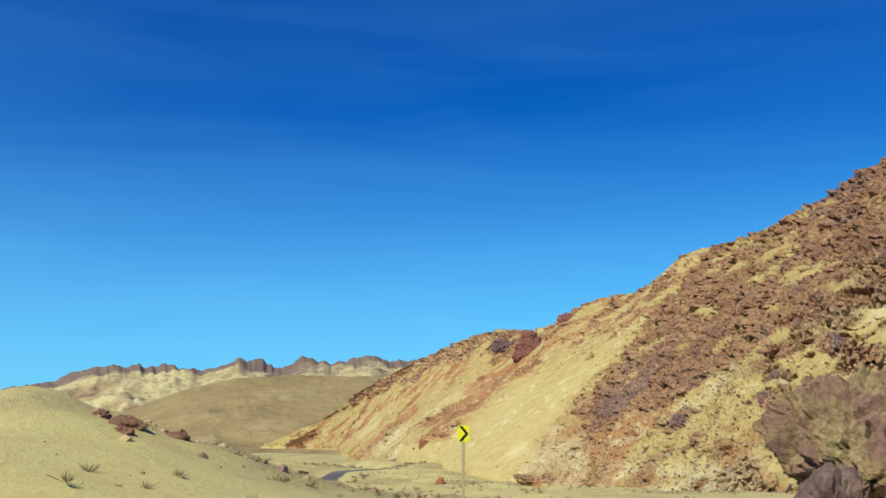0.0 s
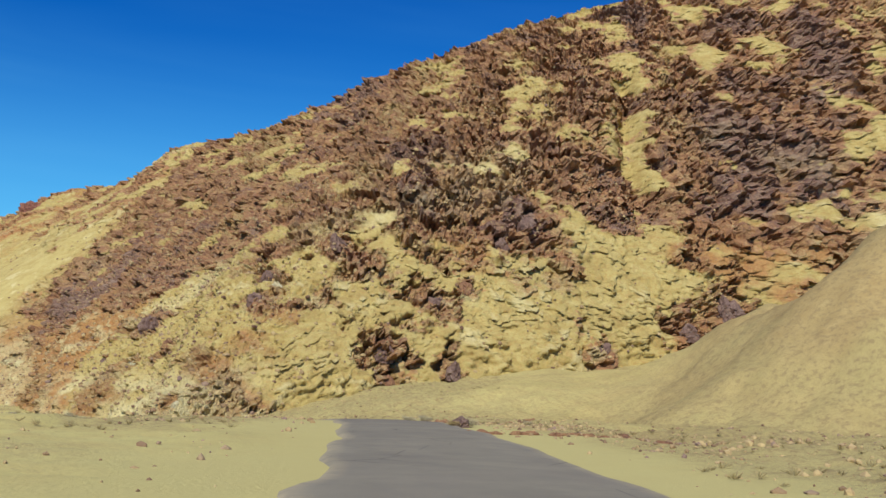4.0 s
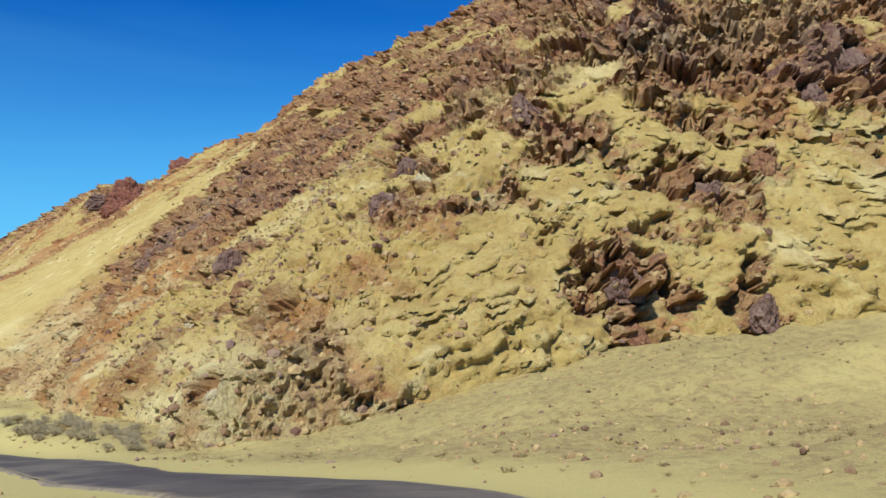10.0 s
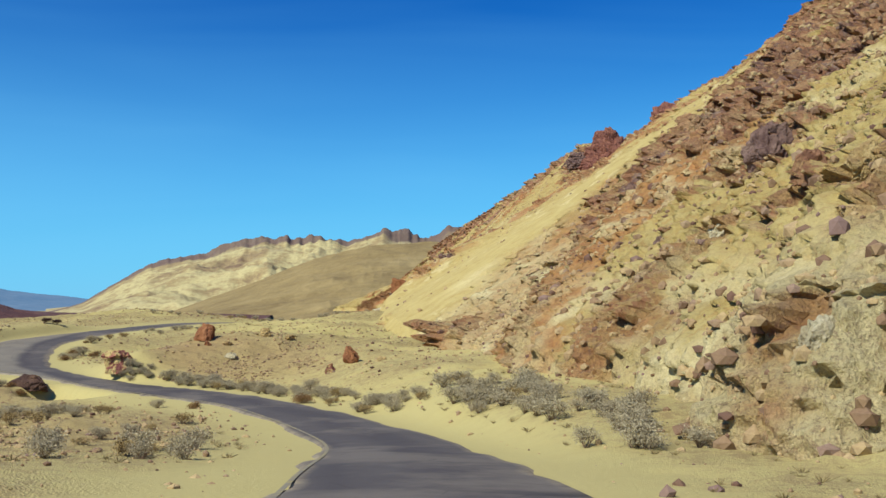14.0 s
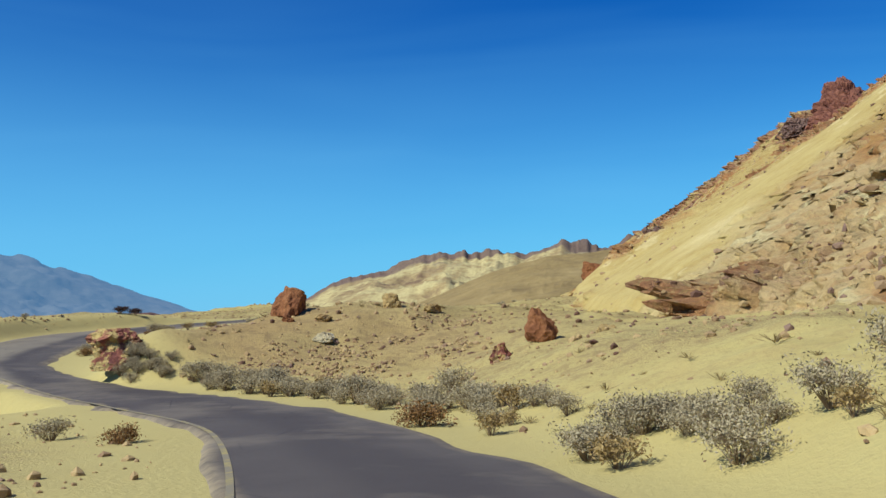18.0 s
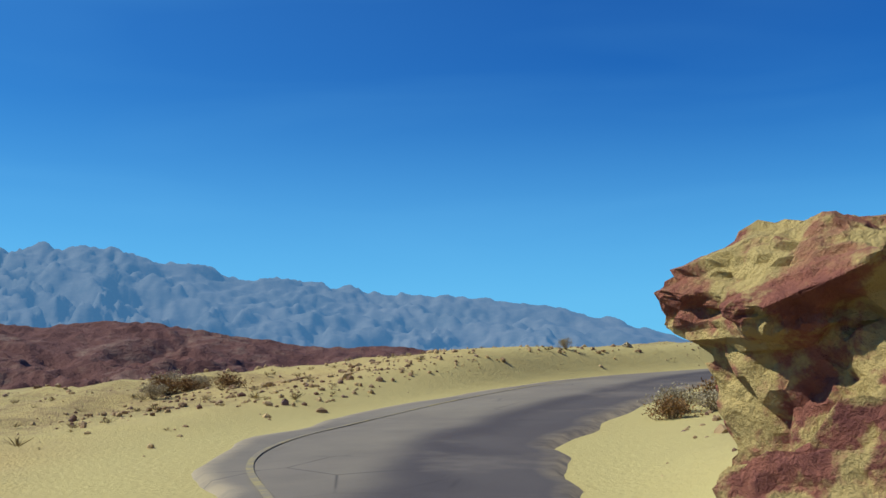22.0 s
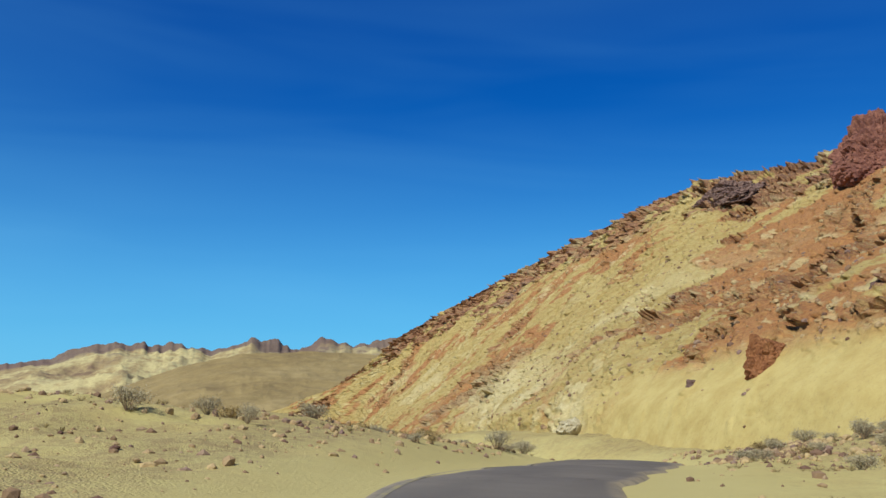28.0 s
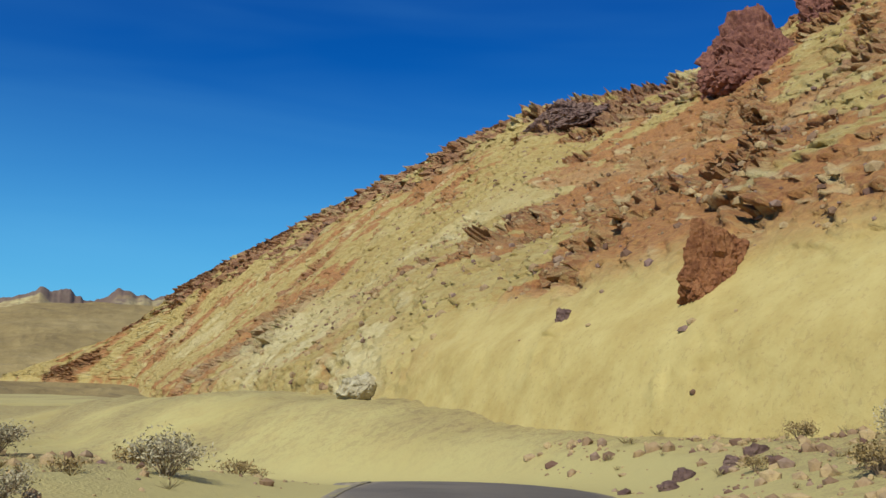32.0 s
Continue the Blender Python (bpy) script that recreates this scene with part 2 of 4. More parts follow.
def sand_material():
    s = Mat("desert_sand", 0.95)
    big, mid, fine, grit = s.noise(0.06, 5), s.noise(0.7, 6, 0.65), s.noise(9, 5, 0.7), s.voronoi(22)
    base = s.ramp(big, (0.3, (0.44, 0.37, 0.135)), (0.55, (0.50, 0.43, 0.17)), (0.75, (0.43, 0.345, 0.12)))
    base = s.mix(s.ramp(mid, (0.42, 0.0), (0.62, 0.5)), base, (0.45, 0.34, 0.13))
    base = s.mix(s.ramp(fine, (0.55, 0.0), (0.72, 0.5)), base, (0.27, 0.19, 0.10))
    base = s.mix(s.math("MULTIPLY", s.attr("umber"), 0.8), base, s.ramp(mid, (0.3, (0.36, 0.21, 0.085)), (0.7, (0.49, 0.33, 0.14))))
    gravel = s.attr("gravel")
    dark = s.ramp(s.noise(26, 4, 0.8), (0.5, 0.0), (0.6, 1.0))
    base = s.mix(s.math("MULTIPLY", gravel, s.math("MULTIPLY", dark, 0.75)), base, (0.20, 0.14, 0.09))
    base = s.mix(s.math("MULTIPLY", gravel, 0.3), base, s.ramp(mid, (0.35, (0.31, 0.235, 0.10)), (0.65, (0.40, 0.32, 0.14))))
    clods = s.ramp(s.noise(1.9, 6, 0.8), (0.50, 0.0), (0.57, 1.0))
    base = s.mix(s.math("MULTIPLY", s.math("ADD", 0.12, s.math("MULTIPLY", gravel, 0.6)), clods), base, (0.26, 0.185, 0.09))
    stony = s.ramp(s.noise(6.5, 6, 0.8), (0.55, 0.0), (0.60, 1.0))
    base = s.mix(s.math("MULTIPLY", s.math("ADD", s.math("MULTIPLY", gravel, 0.55), 0.2), stony), base, (0.27, 0.19, 0.09))
    shoulder = s.attr("shoulder")
    base = s.mix(s.math("MULTIPLY", shoulder, 0.8), base, (0.46, 0.39, 0.16))
    h = s.math("ADD", s.math("MULTIPLY", fine, 0.6), s.math("MULTIPLY", grit, s.math("ADD", s.math("MULTIPLY", gravel, 0.5), 0.02)))
    return s.bump(h, 0.05, 1.0).done(base)


def asphalt_material():
    s = Mat("worn_asphalt", 0.82)
    across = s.attr("across")
    worn, fine = s.noise(0.5, 6, 0.65), s.noise(60, 3, 0.7)
    base = s.ramp(worn, (0.3, (0.082, 0.070, 0.068)), (0.7, (0.115, 0.10, 0.092)))
    line, fade = s.attr("line"), s.attr("fade")
    wave = s.math("ADD", s.math("MULTIPLY", line, 0.1), s.math("ADD", 0.5, s.math("MULTIPLY", s.math("SUBTRACT", worn, 0.5), 0.12)))
    tracks = s.ramp(wave, (0.28, 0.0), (0.36, 0.5), (0.42, 1.0), (0.47, 0.45), (0.53, 0.45), (0.58, 1.0), (0.66, 0.9), (0.72, 0.2))
    base = s.mix(s.math("MULTIPLY", tracks, 0.6), base, (0.036, 0.030, 0.036))
    base = s.mix(s.math("MULTIPLY", fade, 0.75), base, s.ramp(worn, (0.35, (0.23, 0.20, 0.15)), (0.65, (0.32, 0.28, 0.20))))
    base = s.mix(s.ramp(s.noise(0.22, 5, 0.7, (1, 1, 1)), (0.48, 0.0), (0.60, 0.55)), base, (0.20, 0.17, 0.135))
    base = s.mix(s.math("MULTIPLY", fine, 0.2), base, (0.22, 0.19, 0.15))
    edge = s.ramp(s.math("ABSOLUTE", s.math("SUBTRACT", across, 0.5)), (0.40, 0.0), (0.5, 0.9))
    base = s.mix(s.math("MULTIPLY", edge, s.ramp(s.noise(2.2, 5, 0.7), (0.35, 0.25), (0.6, 1.0))), base, (0.42, 0.34, 0.21))
    cracks = s.ramp(s.voronoi(0.55, "DISTANCE_TO_EDGE"), (0.0, 1.0), (0.012, 0.0))
    base = s.mix(s.math("MULTIPLY", cracks, s.ramp(s.noise(0.3, 3), (0.5, 0.0), (0.6, 0.8))), base, (0.04, 0.035, 0.035))
    return s.bump(fine, 0.008, 0.6).done(base)


# ---- road and ground ----
# the road: place of the driven line, and the distances of the left and right edge from it
ROAD = [(-4.50, -62.00, 0.80, -2, 2.4), (-2.00, -30.00, -0.40, -2, 2.4), (-0.30, -12.00, -1.10, -2, 2.5), (0.10, 0.00, -1.22, -2, 2.2), (1.20, 12.40, -1.42, -2, 2.3), (6.00, 24.90, -2.20, -2, 3.8),
        (13.50, 38.60, -2.90, -1.8, 3.4), (21.20, 55.60, -3.55, -1.7, 3.0), (27.30, 72.60, -4.62, -1.2, 4.1), (29.40, 87.00, -6.02, -0.8, 3.7), (27.10, 100.70, -7.56, -1.75, 2.3), (23.89, 114.82, -8.97, -1.6, 2.5),
        (18.94, 130.23, -10.64, -0.9, 3), (10.13, 144.88, -11.38, -0.75, 2.9), (3.40, 151.05, -11.56, -0.95, 3.1), (-0.99, 154.40, -11.60, -1.1, 2.3), (-6.42, 159.27, -11.41, -2.2, 0.75), (-12.67, 165.33, -11.12, -4.6, 0.9), (-19.52, 179.42, -10.27, -4.8, 1.1),
        (-21.99, 194.81, -9.70, -1.3, 2.3), (-20.68, 210.33, -9.45, -2.3, 1.3), (-18.08, 223.30, -9.69, -2.2, 1.8), (-15.30, 236.00, -9.95, -2.2, 2), (-14.20, 246.00, -10.70, -2.2, 2), (-18.00, 257.00, -12.00, -2, 2),
        (-30.00, 272.00, -13.00, -2, 2), (-46.00, 290.00, -13.00, -2, 2), (-70.00, 318.00, -14.00, -2, 2)]
TOE = [(150, 100, 7), (102, 114, -0.5), (62, 118, -3.8), (31, 119.5, -9.3), (29.5, 130, -9.5), (21, 150, -10), (14, 170, -9.9), (4, 195, -9.6),
       (-2, 218, -9.0), (-6, 238, -8.6), (-11, 260, -8.8), (-19, 300, -9), (-30, 350, -11), (-42, 420, -11), (-55, 480, -10), (-100, 545, -11)]
CREST = [(200, 175, 98), (150, 188, 80.5), (122, 200, 70.3), (95, 218, 57.5), (80, 227, 48), (74, 236, 46), (70, 250, 46), (66, 268, 46.5),
         (58, 293, 40), (47, 322, 40), (33, 345, 33), (20, 375, 35.5), (9, 421, 36), (-16, 475, 29), (-40, 505, 18), (-66, 555, 3)]
# low swells of the ground: place, radius along x and y, height
SWELLS = [(-9, 21, 6, 7, 1.9), (0.5, 168, 6, 7, 2.0), (-28, 168, 14, 12, 0.6), (-40, 188, 14, 22, 0.2), (-35, 228, 12, 14, 1.7), (-3.4, 160.5, 4, 3.5, 0.75),
          (6.5, 10, 3.2, 6, 1.2), (-5, 226, 8, 10, 0.7), (8, 122, 8, 16, 0.5), (45, 95, 10, 16, 0.6), (-45, 120, 40, 30, -2.0), (-4.4, 154.6, 1.6, 0.9, 0.4)]
# a steep umber spur of loose earth: place, radius, height
SPUR = (87, 83, 27, 20)
# raised banks right beside the road: place, radius, height
BANKS = [(-2.8, 158.9, 1.7, 1.1), (-1.2, 162.6, 2.4, 0.45), (-27.5, 189.0, 6.0, 0.72), (-27.0, 181.0, 6.0, 0.5), (-25.5, 175.0, 5.0, 0.5)]
# small steep washouts beside the road: place, radius, depth
WASHOUTS = [(-2.0, 151.7, 2.1, 1.1), (-4.4, 152.9, 1.9, 1.1), (-9.6, 155.8, 1.4, 0.9)]
road_full = spline(ROAD, 24)
road_line, road_edge = road_full[:, :3], road_full[:, 3:]
road_side = np.gradient(road_line, axis=0)
road_side = np.stack([road_side[:, 1], -road_side[:, 0]], 1) / np.hypot(road_side[:, 0], road_side[:, 1])[:, None]
toe_line = spline(TOE, 12)


def ground_height(x, y):
    """Height of the ground, and the distance to the road's edge (below 0: on the road), at arrays of places."""
    num, den = np.zeros(len(x)), np.zeros(len(x))
    near, off = np.full(len(x), 1e9), np.zeros(len(x))
    for k, (px, py, pz) in enumerate(road_line):
        d = (x - px) ** 2 + (y - py) ** 2
        w = 1 / (d + 4) ** 2
        num += w * pz
        den += w
        across = (x - px) * road_side[k, 0] + (y - py) * road_side[k, 1]
        mid, half = road_edge[k].mean(), (road_edge[k, 1] - road_edge[k, 0]) / 2
        beyond = np.sqrt(d) if k in (0, len(road_line) - 1) else np.abs(across - mid)
        off = np.where(d < near, beyond - half, off)
        near = np.minimum(near, d)
    num2, den2 = num.copy(), den.copy()
    for px, py, pz in toe_line:
        d = (x - px) ** 2 + (y - py) ** 2
        w = 12.0 / (d + 30) ** 2 * np.exp(-np.sqrt(d) / 6)
        num2 += w * (pz + (0.3 if py < 225 else -0.5))
        den2 += w
    near = np.where(near > 900, np.sqrt(near), off)
    z = num2 / den2
    far = np.sqrt((x - 10) ** 2 + (y - 130) ** 2)
    z = z * (1 - smooth(120, 500, far)) + (-16 - 0.011 * far) * smooth(120, 500, far)
    for cx, cy, rx, ry, h in SWELLS:
        z = z + h * np.exp(-(((x - cx) / rx) ** 2 + ((y - cy) / ry) ** 2))
    p = np.stack([x, y, 0 * x], 1)
    reach = np.hypot(x - SPUR[0], y - SPUR[1]) + 1.6 * fbm(p * 0.12, 3, 22)
    z = z + SPUR[3] * np.clip(1 - reach / SPUR[2], 0, 1) ** 1.2
    away = smooth(0.6, 10, near)
    z = z + away * (0.35 * fbm(p * 0.13, 4, 3) + 0.16 * fbm(p * 0.7, 3, 9)) + smooth(0.6, 3, near) * 0.05 * fbm(p * 2.6, 2, 15)
    on = 1 - smooth(0.2, 2.6, near)
    z = z * (1 - on) + (num / den - 0.06) * on
    for cx, cy, r, h in BANKS:
        z = z + h * np.exp(-((x - cx) ** 2 + (y - cy) ** 2) / r**2) * smooth(-0.05, 0.8 if r < 3 else 1.7, near)
    for cx, cy, r, h in WASHOUTS:
        z = z - h * smooth(0.3, 0.6, np.exp(-((x - cx) ** 2 + (y - cy) ** 2) / r**2) + 0.15 * vnoise(p * 0.9, 6)) * smooth(0.5, 1.2, near)
    return z, near


def axis_steps(lo, hi, step, reach_lo, reach_hi, grow=1.16):
    core = list(np.arange(lo, hi, step))
    s, v = step, hi
    up = []
    while v < reach_hi:
        up.append(v)
        s *= grow
        v += s
    s, v = step * grow, lo
    down = []
    while v > reach_lo:
        v -= s
        down.append(v)
        s *= grow
    return np.array(down[::-1] + core + up + [reach_hi])


gx = axis_steps(-46, 62, 0.45, -4700, 4700)
gy = axis_steps(-6, 262, 0.45, -4500, 4800)
XX, YY = np.meshgrid(gx, gy)
gz, gnear = ground_height(XX.ravel(), YY.ravel())
ground_mesh = mesh_of("ground", np.stack([XX.ravel(), YY.ravel(), gz], 1), grid_faces(len(gy), len(gx)))
gp = np.stack([XX.ravel(), YY.ravel(), gz], 1)
attribute(ground_mesh, "shoulder", 1 - smooth(0.6, 4.5, gnear + 1.2 * fbm(gp * 0.2, 2, 40)))
umber = 1.2 * np.exp(-(((gp[:, 0] - 87) / 26) ** 2 + ((gp[:, 1] - 83) / 22) ** 2)) + 1.1 * np.exp(-(((gp[:, 0] - 1) / 7) ** 2 + ((gp[:, 1] - 163) / 4.5) ** 2)) + 0.55 * np.exp(-(((gp[:, 0] - 8) / 6) ** 2 + ((gp[:, 1] - 130) / 12) ** 2)) + 0.45 * np.exp(-(((gp[:, 0] + 24) / 8) ** 2 + ((gp[:, 1] - 169) / 8) ** 2)) + 1.0 * np.exp(-(((gp[:, 0] + 13) / 10) ** 2 + ((gp[:, 1] - 154) / 7) ** 2)) + 0.5 * np.exp(-(((gp[:, 0] - 30) / 7) ** 2 + ((gp[:, 1] - 60) / 16) ** 2))
attribute(ground_mesh, "gravel", np.clip(smooth(-0.1, 0.5, fbm(gp * 0.07, 3, 31) + 0.3) + umber + 1.0 * np.exp(-(((gp[:, 0] - 6) / 11) ** 2 + ((gp[:, 1] - 130) / 20) ** 2)) + 1.2 * np.exp(-(((gp[:, 0] + 3) / 12) ** 2 + ((gp[:, 1] - 238) / 16) ** 2)) + 0.9 * np.exp(-(((gp[:, 0] + 20) / 16) ** 2 + ((gp[:, 1] - 246) / 18) ** 2)) + 0.9 * np.exp(-(((gp[:, 0] - 48) / 24) ** 2 + ((gp[:, 1] - 84) / 28) ** 2)), 0, 1) * smooth(0.8, 4, gnear))
attribute(ground_mesh, "umber", np.clip(umber * (1 + 0.6 * fbm(gp * 0.15, 3, 44)), 0, 1) * smooth(0.5, 3, gnear))
ground_mesh.materials.append(sand_material())
ground = tagged(new("ground", ground_mesh), "pale yellow desert sand and gravel ground with shallow washes", "ground", kind="structure")

# the road: a strip with a slight crown and ragged edges
ACROSS = np.linspace(0, 1, 25)
rows = []
for k, (c, s, (lo, hi)) in enumerate(zip(road_line, road_side, road_edge)):
    ragged = 0.2 * vnoise(np.array([[k * 0.35, 0.0, 2.0], [k * 0.35, 5.0, 2.0]]), 4)
    for a in ACROSS:
        w = (lo + ragged[0]) * (1 - a) + (hi + ragged[1]) * a
        rows.append((c[0] + s[0] * w, c[1] + s[1] * w, c[2] + 0.06 * (1 - (2 * a - 1) ** 2) - (0.10 if a in (0, 1) else 0.01)))
road_mesh = mesh_of("road", rows, grid_faces(len(road_line), len(ACROSS)))
attribute(road_mesh, "line", np.array([(lo * (1 - a) + hi * a) for lo, hi in road_edge for a in ACROSS]))
ry = np.repeat(road_line[:, 1], len(ACROSS))
rl = np.array([(lo * (1 - a) + hi * a) for lo, hi in road_edge for a in ACROSS])
attribute(road_mesh, "fade", np.maximum(0.85 * (1 - smooth(55, 84, ry)) + 0.35 * smooth(196, 206, ry), 0.8 * smooth(150, 160, ry) * (1 - smooth(186, 194, ry)) * (1 - smooth(-1.7, -1.0, rl))))
attribute(road_mesh, "across", np.tile(ACROSS, len(road_line)))
road_mesh.materials.append(asphalt_material())
road = tagged(new("road", road_mesh), "narrow worn grey asphalt road with sandy broken edges", "road", kind="structure")


# ---- the hillside ----
def rock_material():
    s = Mat("hill_rock", 0.93)
    rock, tone, pale, ruddy = s.attr("rock"), s.attr("tone"), s.attr("pale"), s.attr("ruddy")
    mid, fine = s.noise(0.45, 6, 0.7), s.noise(3.0, 6, 0.74)
    bent = s.warped(0.9, 1.3, (1, 1, 1.5))
    shard = s.voronoi(0.95, "F1", "Color", bent)
    chip = s.voronoi(3.4, "F1", "Color", bent)
    split = s.n.new("ShaderNodeSeparateColor")
    s.l.new(shard, split.inputs[0])
    each, other = split.outputs[0], split.outputs[1]
    split2 = s.n.new("ShaderNodeSeparateColor")
    s.l.new(chip, split2.inputs[0])
    small = split2.outputs[0]
    scree = s.ramp(mid, (0.3, (0.38, 0.265, 0.09)), (0.48, (0.48, 0.365, 0.13)), (0.7, (0.56, 0.455, 0.19)))
    scree = s.mix(s.ramp(small, (0.6, 0.0), (0.98, 0.55)), scree, (0.42, 0.25, 0.085))
    scree = s.mix(s.math("MULTIPLY", ruddy, 0.85), scree, s.ramp(fine, (0.35, (0.27, 0.10, 0.045)), (0.6, (0.47, 0.22, 0.075))))
    ochre = s.ramp(each, (0.0, (0.40, 0.22, 0.09)), (0.35, (0.52, 0.36, 0.14)), (0.7, (0.58, 0.44, 0.20)), (1.0, (0.50, 0.27, 0.11)))
    red = s.ramp(other, (0.0, (0.27, 0.115, 0.075)), (0.5, (0.43, 0.20, 0.105)), (1.0, (0.56, 0.33, 0.165)))
    dark = s.ramp(each, (0.0, (0.115, 0.06, 0.07)), (0.6, (0.23, 0.14, 0.125)), (1.0, (0.36, 0.27, 0.22)))
    whitish = s.ramp(fine, (0.3, (0.60, 0.50, 0.24)), (0.7, (0.72, 0.62, 0.34)))
    shade = s.math("ADD", tone, s.math("MULTIPLY", s.math("SUBTRACT", small, 0.5), 0.30))
    stone = s.mix(s.ramp(shade, (0.34, 0.0), (0.52, 0.85)), ochre, red)
    stone = s.mix(s.ramp(shade, (0.80, 0.0), (0.96, 0.8)), stone, dark)
    stone = s.mix(s.ramp(fine, (0.52, 0.0), (0.68, 0.55)), stone, (0.52, 0.37, 0.17))
    ochre_or_rust = s.ramp(fine, (0.35, (0.30, 0.11, 0.05)), (0.6, (0.50, 0.235, 0.085)))
    edge = s.math("ADD", rock, s.math("MULTIPLY", s.math("SUBTRACT", each, 0.5), 0.5))
    base = s.mix(s.ramp(edge, (0.36, 0.0), (0.55, 1.0)), scree, stone)
    base = s.mix(s.math("MULTIPLY", ruddy, s.ramp(small, (0.1, 0.3), (0.7, 0.8))), base, ochre_or_rust)
    # dark blotches in the colour stand for shade in nooks of the rock
    shade_blots = s.ramp(s.noise(1.7, 5, 0.78), (0.565, 0.0), (0.605, 1.0))
    base = s.mix(s.math("MULTIPLY", shade_blots, s.math("MULTIPLY", rock, 0.45)), base, (0.22, 0.125, 0.10))
    base = s.mix(s.ramp(s.attr("rough"), (0.08, 0.85), (0.4, 0.0)), base, s.ramp(mid, (0.35, (0.42, 0.315, 0.11)), (0.65, (0.51, 0.41, 0.16))))
    base = s.mix(s.math("MULTIPLY", pale, s.ramp(other, (0.0, 0.55), (0.5, 1.0))), base, whitish)
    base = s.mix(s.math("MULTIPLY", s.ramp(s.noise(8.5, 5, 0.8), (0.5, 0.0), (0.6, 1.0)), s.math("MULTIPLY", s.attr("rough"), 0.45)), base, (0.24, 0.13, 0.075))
    # finer marks of the same kind: small shadows between stones, painted on
    shade_specks = s.ramp(s.noise(5.0, 5, 0.8), (0.56, 0.0), (0.61, 1.0))
    base = s.mix(s.math("MULTIPLY", shade_specks, s.math("ADD", 0.22, s.math("MULTIPLY", rock, 0.3))), base, (0.19, 0.10, 0.065))
    h = s.math("ADD", s.math("ADD", fine, s.math("MULTIPLY", small, 0.35)), s.math("MULTIPLY", s.noise(1.3, 6, 0.75, (1, 1, 0.7)), 1.1))
    return s.bump(s.math("MULTIPLY", h, s.math("ADD", 0.04, s.math("MULTIPLY", s.attr("rough"), 0.96))), 0.5, 0.9).done(base)


# corners along each stretch of the hillside
COUNT = [60, 120, 160, 90, 130, 100, 70, 55, 80, 110, 130, 110, 90, 80, 40]
UP = 400


def hill_net():
    """The smooth slope between its toe and its crest, and down behind."""
    a = np.vstack([spline(TOE, n)[k * n : (k + 1) * n] for k, n in enumerate(COUNT)])
    b = np.vstack([spline(CREST, n)[k * n : (k + 1) * n] for k, n in enumerate(COUNT)])
    at = np.concatenate([k + np.arange(n) / n for k, n in enumerate(COUNT)])
    u = np.concatenate([np.linspace(0, 1, UP) ** 1.35, 1 + np.linspace(0.02, 0.5, 18)])
    K, U = np.repeat(at, len(u)), np.tile(u, len(at))
    A, B = np.repeat(a, len(u), 0), np.repeat(b, len(u), 0)
    P = A + (B - A) * U[:, None]
    bow = 0.88 + 0.19 * smooth(4.9, 5.7, K) * (1 - smooth(8.4, 9.0, K) * (1 - smooth(10.4, 11.2, K)) * (1 - smooth(0.1, 0.4, U)))
    prof = np.where(U <= 1, U**bow, 1 - 0.9 * (U - 1) - 1.2 * (U - 1) ** 2)
    P[:, 2] = A[:, 2] + (B[:, 2] - A[:, 2]) * prof - 1.6 * (1 - smooth(0, 0.03, U))
    return P, K, U, len(at), len(u)


P, kS, U, HN, HM = hill_net()
# outcrops that stand out of the slope: place, width, stone
OUTCROPS = [(45.7, 138.8, 2.6, "purple"), (43.0, 135.2, 3.0, "purple"), (46.0, 136.4, 2.4, "pale"), (34.7, 150.0, 4.0, "purple"), (53.9, 122.6, 3.6, "purple"), (53.2, 120.2, 2.6, "brown"),
            (60.5, 119.6, 3.6, "purple"), (62.4, 127.1, 3.8, "purple"), (66.5, 127.6, 2.8, "brown"), (55.0, 140.5, 4.0, "purple"), (80.3, 118.2, 3.0, "purple"), (80.4, 135.7, 5.0, "purple"),
            (75.5, 134.0, 3.6, "purple"), (100.2, 118.2, 6.0, "purple"), (94.0, 118.5, 4.0, "purple"), (116.0, 132.7, 5.0, "brown"), (31.2, 122.0, 1.6, "pale"), (34.1, 129.8, 2.0, "tan"),
            (29.6, 149.6, 1.6, "purple"), (31.4, 142.4, 1.8, "pale"), (34.4, 139.2, 2.2, "brown"), (28.2, 170.0, 3.0, "brown"), (-7.8, 258.0, 1.3, "purple"),
            (2.0, 248.7, 2.2, "purple"), (3.4, 247.4, 1.8, "purple"), (0.6, 249.8, 1.2, "purple")]
knob, gloom = np.zeros(len(P)), np.zeros(len(P))
frayed = np.clip(1 + 1.5 * fbm(P * 0.55, 3, 57), 0.3, 4)
for ox, oy, w, stone in OUTCROPS:
    g = np.exp(-(((P[:, 0] - ox) ** 2 + (P[:, 1] - oy) ** 2) / (0.6 * w) ** 2) * frayed)
    knob = np.maximum(knob, g * w)
    gloom = gloom + g * {"purple": 0.36, "brown": 0.18, "red": 0.12, "tan": -0.2, "pale": -0.3}[stone]
# how rocky: red crags above a line that runs along the face, yellow scree below, a smoother flank between the two faces
flow = np.stack([kS * 3.2, U * 2.0, 0 * U], 1)
low = fbm(P * 0.055, 4, 51)
mid = fbm(P * (0.16, 0.16, 0.22), 4, 58)
streak = fbm(flow * (2.4, 0.8, 1), 4, 61)
dip = fbm(np.stack([kS * 3.0 + U * 2.0 + 0.9 * low, U * 4.0 - kS * 0.6 + 0.7 * mid, 0 * U], 1), 4, 65)
red_from = np.interp(kS, [0, 1, 3, 4.2, 5, 5.8, 6.3], [0.24, 0.20, 0.20, 0.25, 0.23, 0.21, 0.19])
face1, face2 = 1 - smooth(6.0, 6.7, kS + 0.3 * low), smooth(8.3, 9.2, kS)
